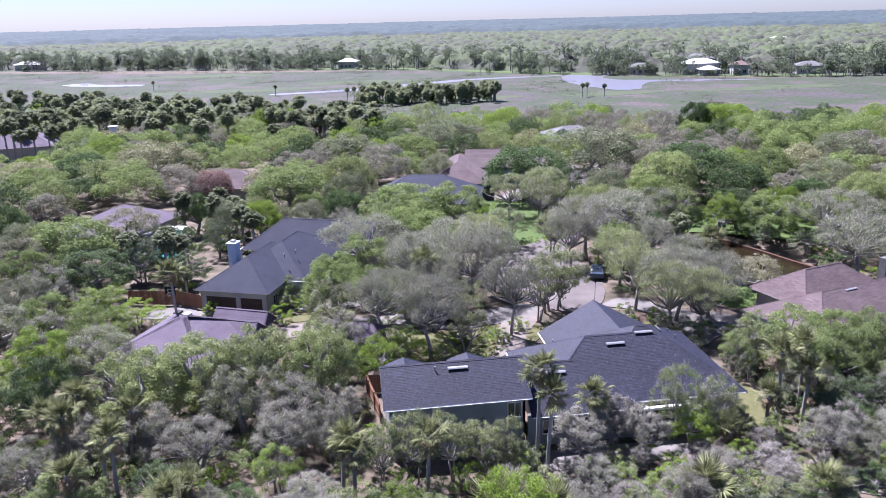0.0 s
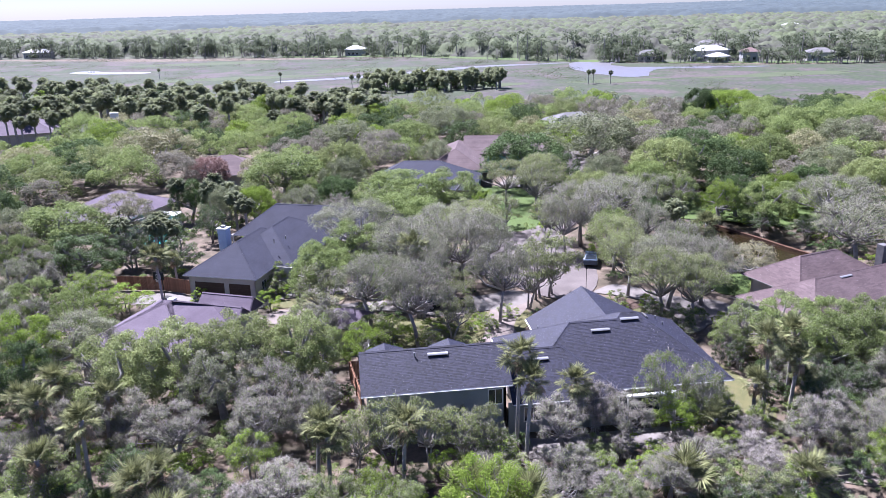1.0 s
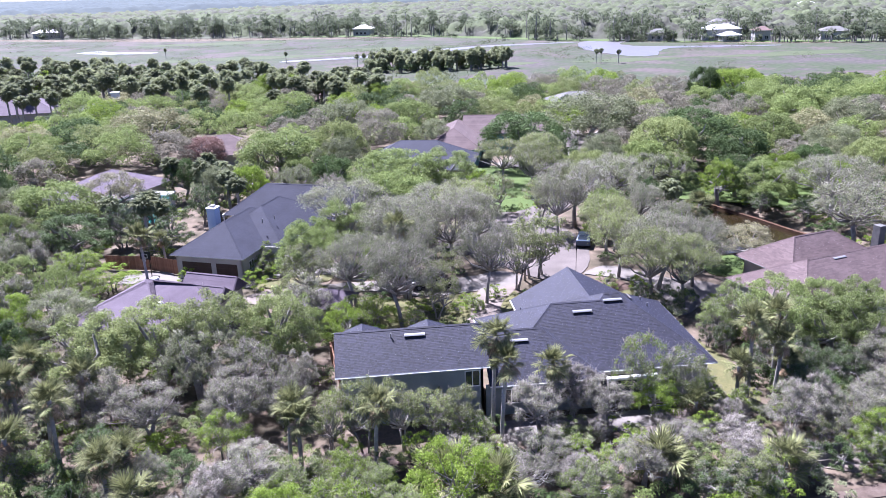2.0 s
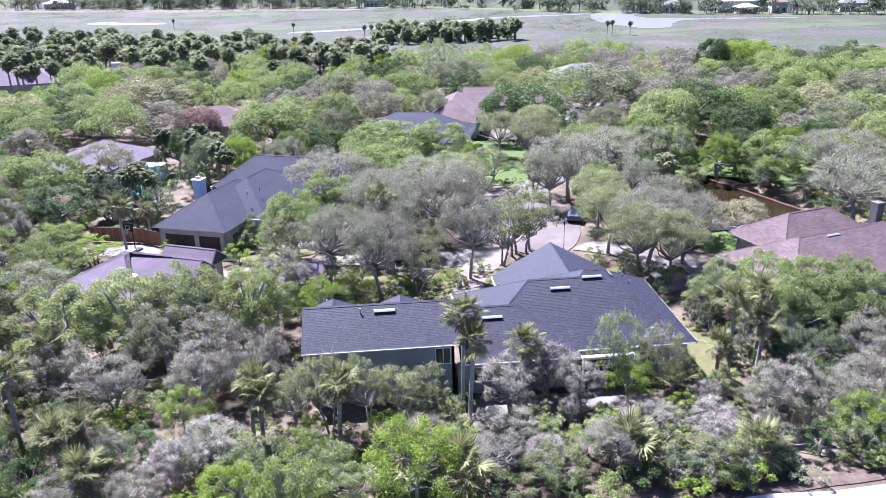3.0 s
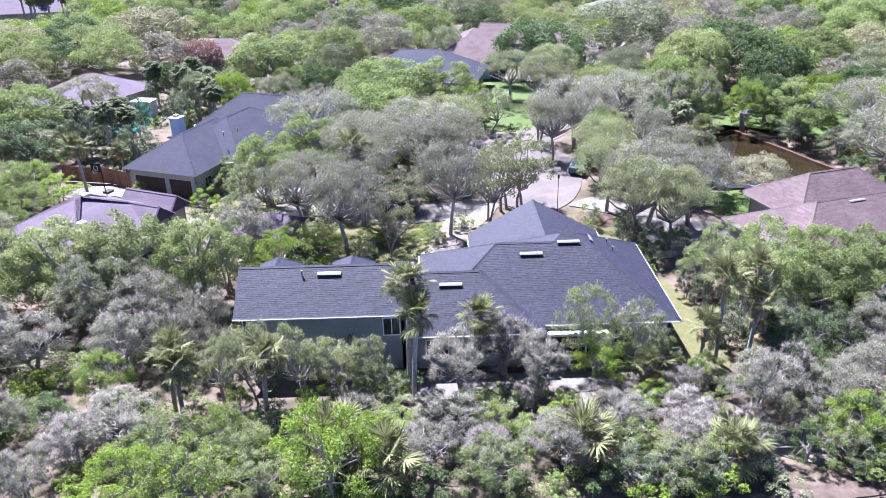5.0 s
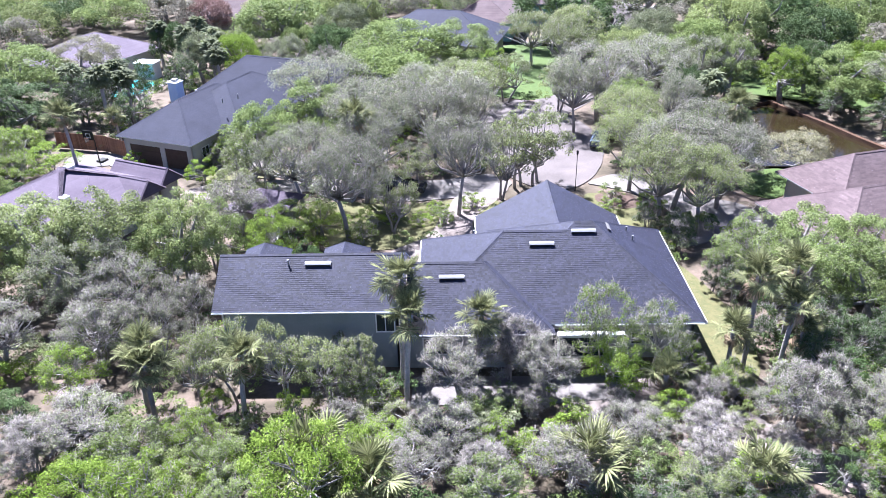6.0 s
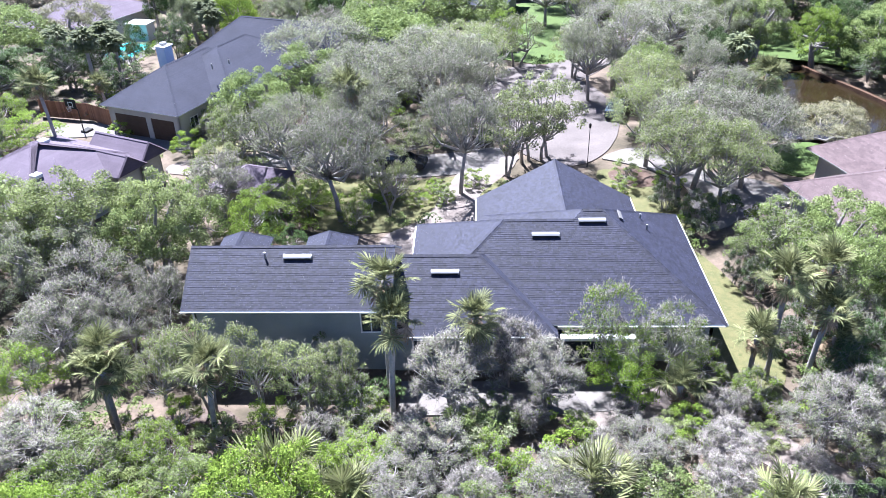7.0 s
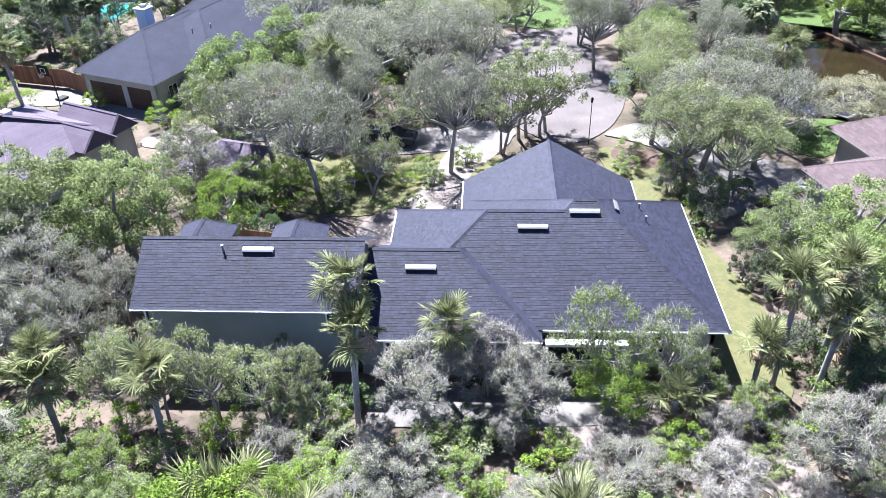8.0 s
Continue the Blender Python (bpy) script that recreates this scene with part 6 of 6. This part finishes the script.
def basketball_hoop(x, y, turn):
    h = thing("basketball_hoop", Matrix.Translation((x, y, 0)) @ Matrix.Rotation(turn, 4, "Z"), "free-standing basketball hoop with a dark backboard", "basketball hoop")
    v, f = tube_arrays([(0, 0, 0), (0, 0, 2.5), (0, -0.6, 3.0)], [0.06, 0.05, 0.045], 8)
    hang(new("pole", mesh_from("pole", v, f, BLACK, True)), h)
    part("base", box(-0.4, 0.4, -0.1, 0.9, 0, 0.2, 0.05), BLACK, h)
    bb = part("backboard", box(-0.7, 0.7, -0.68, -0.64, 2.75, 3.75, 0.01), BLACK, h, "dark framed backboard")
    for x0, x1, z0, z1 in ((-0.3, 0.3, 2.95, 3.0), (-0.3, 0.3, 3.4, 3.45), (-0.3, -0.25, 3.0, 3.4), (0.25, 0.3, 3.0, 3.4)):
        part("target_stripe", box(x0, x1, -0.69, -0.68, z0, z1), WHITE, bb)
    ring = [(0.23 * math.cos(a * math.pi / 6), -0.95 + 0.23 * math.sin(a * math.pi / 6), 3.05) for a in range(13)]
    v, f = tube_arrays(ring, [0.015] * 13, 5)
    hang(new("rim", mesh_from("rim", v, f, FENCE, True)), h, "orange metal rim")
    v, f = [], []
    for a in range(12):
        c, s_ = math.cos(a * math.pi / 6), math.sin(a * math.pi / 6)
        tv, tf = tube_arrays([(0.22 * c, -0.95 + 0.22 * s_, 3.04), (0.13 * c, -0.95 + 0.13 * s_, 2.62)], [0.008, 0.008], 3)
        f.extend(tuple(i + len(v) for i in q) for q in tf)
        v.extend(tv)
    hang(new("net", mesh_from("net", v, f, WHITE)), h, "white net")


basketball_hoop(-20.4, 88.8, radians(-20))


def car(x, y, turn, paint, label):
    c = thing("car", Matrix.Translation((x, y, 0.012)) @ Matrix.Rotation(turn, 4, "Z"), label, "car")
    prof = [(-2.25, 0.35), (2.25, 0.35), (2.3, 0.62), (2.15, 0.84), (1.1, 0.96), (0.45, 1.40), (-1.15, 1.44), (-1.9, 1.05), (-2.25, 0.98)]
    bm = bmesh.new()
    rows = []
    for yy, k in ((-0.88, 0.93), (-0.7, 1.0), (0.7, 1.0), (0.88, 0.93)):
        rows.append([bm.verts.new((px * (0.985 if k < 1 else 1), yy * (0.82 if pz > 1.2 else 1), 0.35 + (pz - 0.35) * k)) for px, pz in prof])
    n = len(prof)
    for a, b in zip(rows, rows[1:]):
        for i in range(n):
            bm.faces.new((a[i], a[(i + 1) % n], b[(i + 1) % n], b[i]))
    bm.faces.new(rows[0][::-1])
    bm.faces.new(rows[-1])
    bmesh.ops.recalc_face_normals(bm, faces=bm.faces)
    bmesh.ops.bevel(bm, geom=bm.edges[:], offset=0.035, segments=2, affect="EDGES")
    body = part("body", bm, paint, c)
    for sgn in (-1, 1):
        v = [(0.95, sgn * 0.875, 0.98), (0.42, sgn * 0.745, 1.33), (-1.1, sgn * 0.745, 1.37), (-1.75, sgn * 0.86, 1.02)]
        w = v + [(a, b - sgn * 0.03, z) for a, b, z in v]
        hang(new("side_window", mesh_from("side_window", w, [(0, 1, 2, 3), (7, 6, 5, 4), (0, 4, 5, 1), (1, 5, 6, 2), (2, 6, 7, 3), (3, 7, 4, 0)], GLASS)), body)
    for v in ([(1.09, -0.7, 0.995), (1.09, 0.7, 0.995), (0.5, 0.58, 1.40), (0.5, -0.58, 1.40)], [(-1.22, -0.58, 1.43), (-1.22, 0.58, 1.43), (-1.86, 0.7, 1.10), (-1.86, -0.7, 1.10)]):
        w = v + [(a, b, z - 0.03) for a, b, z in v]
        hang(new("windscreen", mesh_from("windscreen", w, [(0, 1, 2, 3), (7, 6, 5, 4), (0, 4, 5, 1), (1, 5, 6, 2), (2, 6, 7, 3), (3, 7, 4, 0)], GLASS)), body)
    for wx in (-1.4, 1.4):
        for wy in (-0.8, 0.8):
            v, f = tube_arrays([(wx, wy - 0.11, 0.33), (wx, wy + 0.11, 0.33)], [0.33, 0.33], 14)
            t = hang(new("wheel", mesh_from("wheel", v, f, RUBBER)), c)
            v, f = tube_arrays([(wx, wy - 0.12, 0.33), (wx, wy + 0.12, 0.33)], [0.2, 0.2], 10)
            hang(new("rim", mesh_from("rim", v, f, VENT)), t)


car(12.3, 80.0, radians(-10), CARPAINT, "dark parked car on the shaded drive")
car(33.2, 92.2, radians(70), CARBLUE, "blue-grey parked car beside the turning circle")


def lamp_post(x, y):
    p = thing("street_lamp", Matrix.Translation((x, y, 0)), "slim dark street lamp post", "street lamp")
    v, f = tube_arrays([(0, 0, 0), (0, 0, 0.4), (0, 0, 3.6)], [0.06, 0.035, 0.03], 8)
    hang(new("post", mesh_from("post", v, f, BLACK, True)), p)
    v, f = tube_arrays([(0, 0, 3.6), (0, 0, 3.7), (0, 0, 4.0), (0, 0, 4.1)], [0.04, 0.09, 0.11, 0.02], 8)
    hang(new("lantern", mesh_from("lantern", v, f, BLACK, True)), p)


lamp_post(28.6, 79.6)

# swimming pool behind the dark-roofed neighbour
slab("pool_deck", [(-31.0, 111), (-24.0, 110.5), (-23.0, 120.5), (-30.3, 121.5)], 0.05, CONCRETE, "pale pool deck", "pool deck", steps=1)
slab("pool_water", [(-29.0, 113.2), (-25.6, 112.8), (-25.0, 119.4), (-28.6, 120.0)], 0.075, POOL, "turquoise swimming pool water", "pool", steps=4, depth=0.02)
deck_box = thing("pool_shed", pose(-26.6, 121.6, 0.05, 0, 0, -10), "small white pool cabana", "shed")
part("body", box(-1.4, 1.4, -1.0, 1.0, 0, 2.3, 0.03), WHITE, deck_box)
part("roof", box(-1.6, 1.6, -1.2, 1.2, 2.3, 2.42, 0.02), WHITE, deck_box)
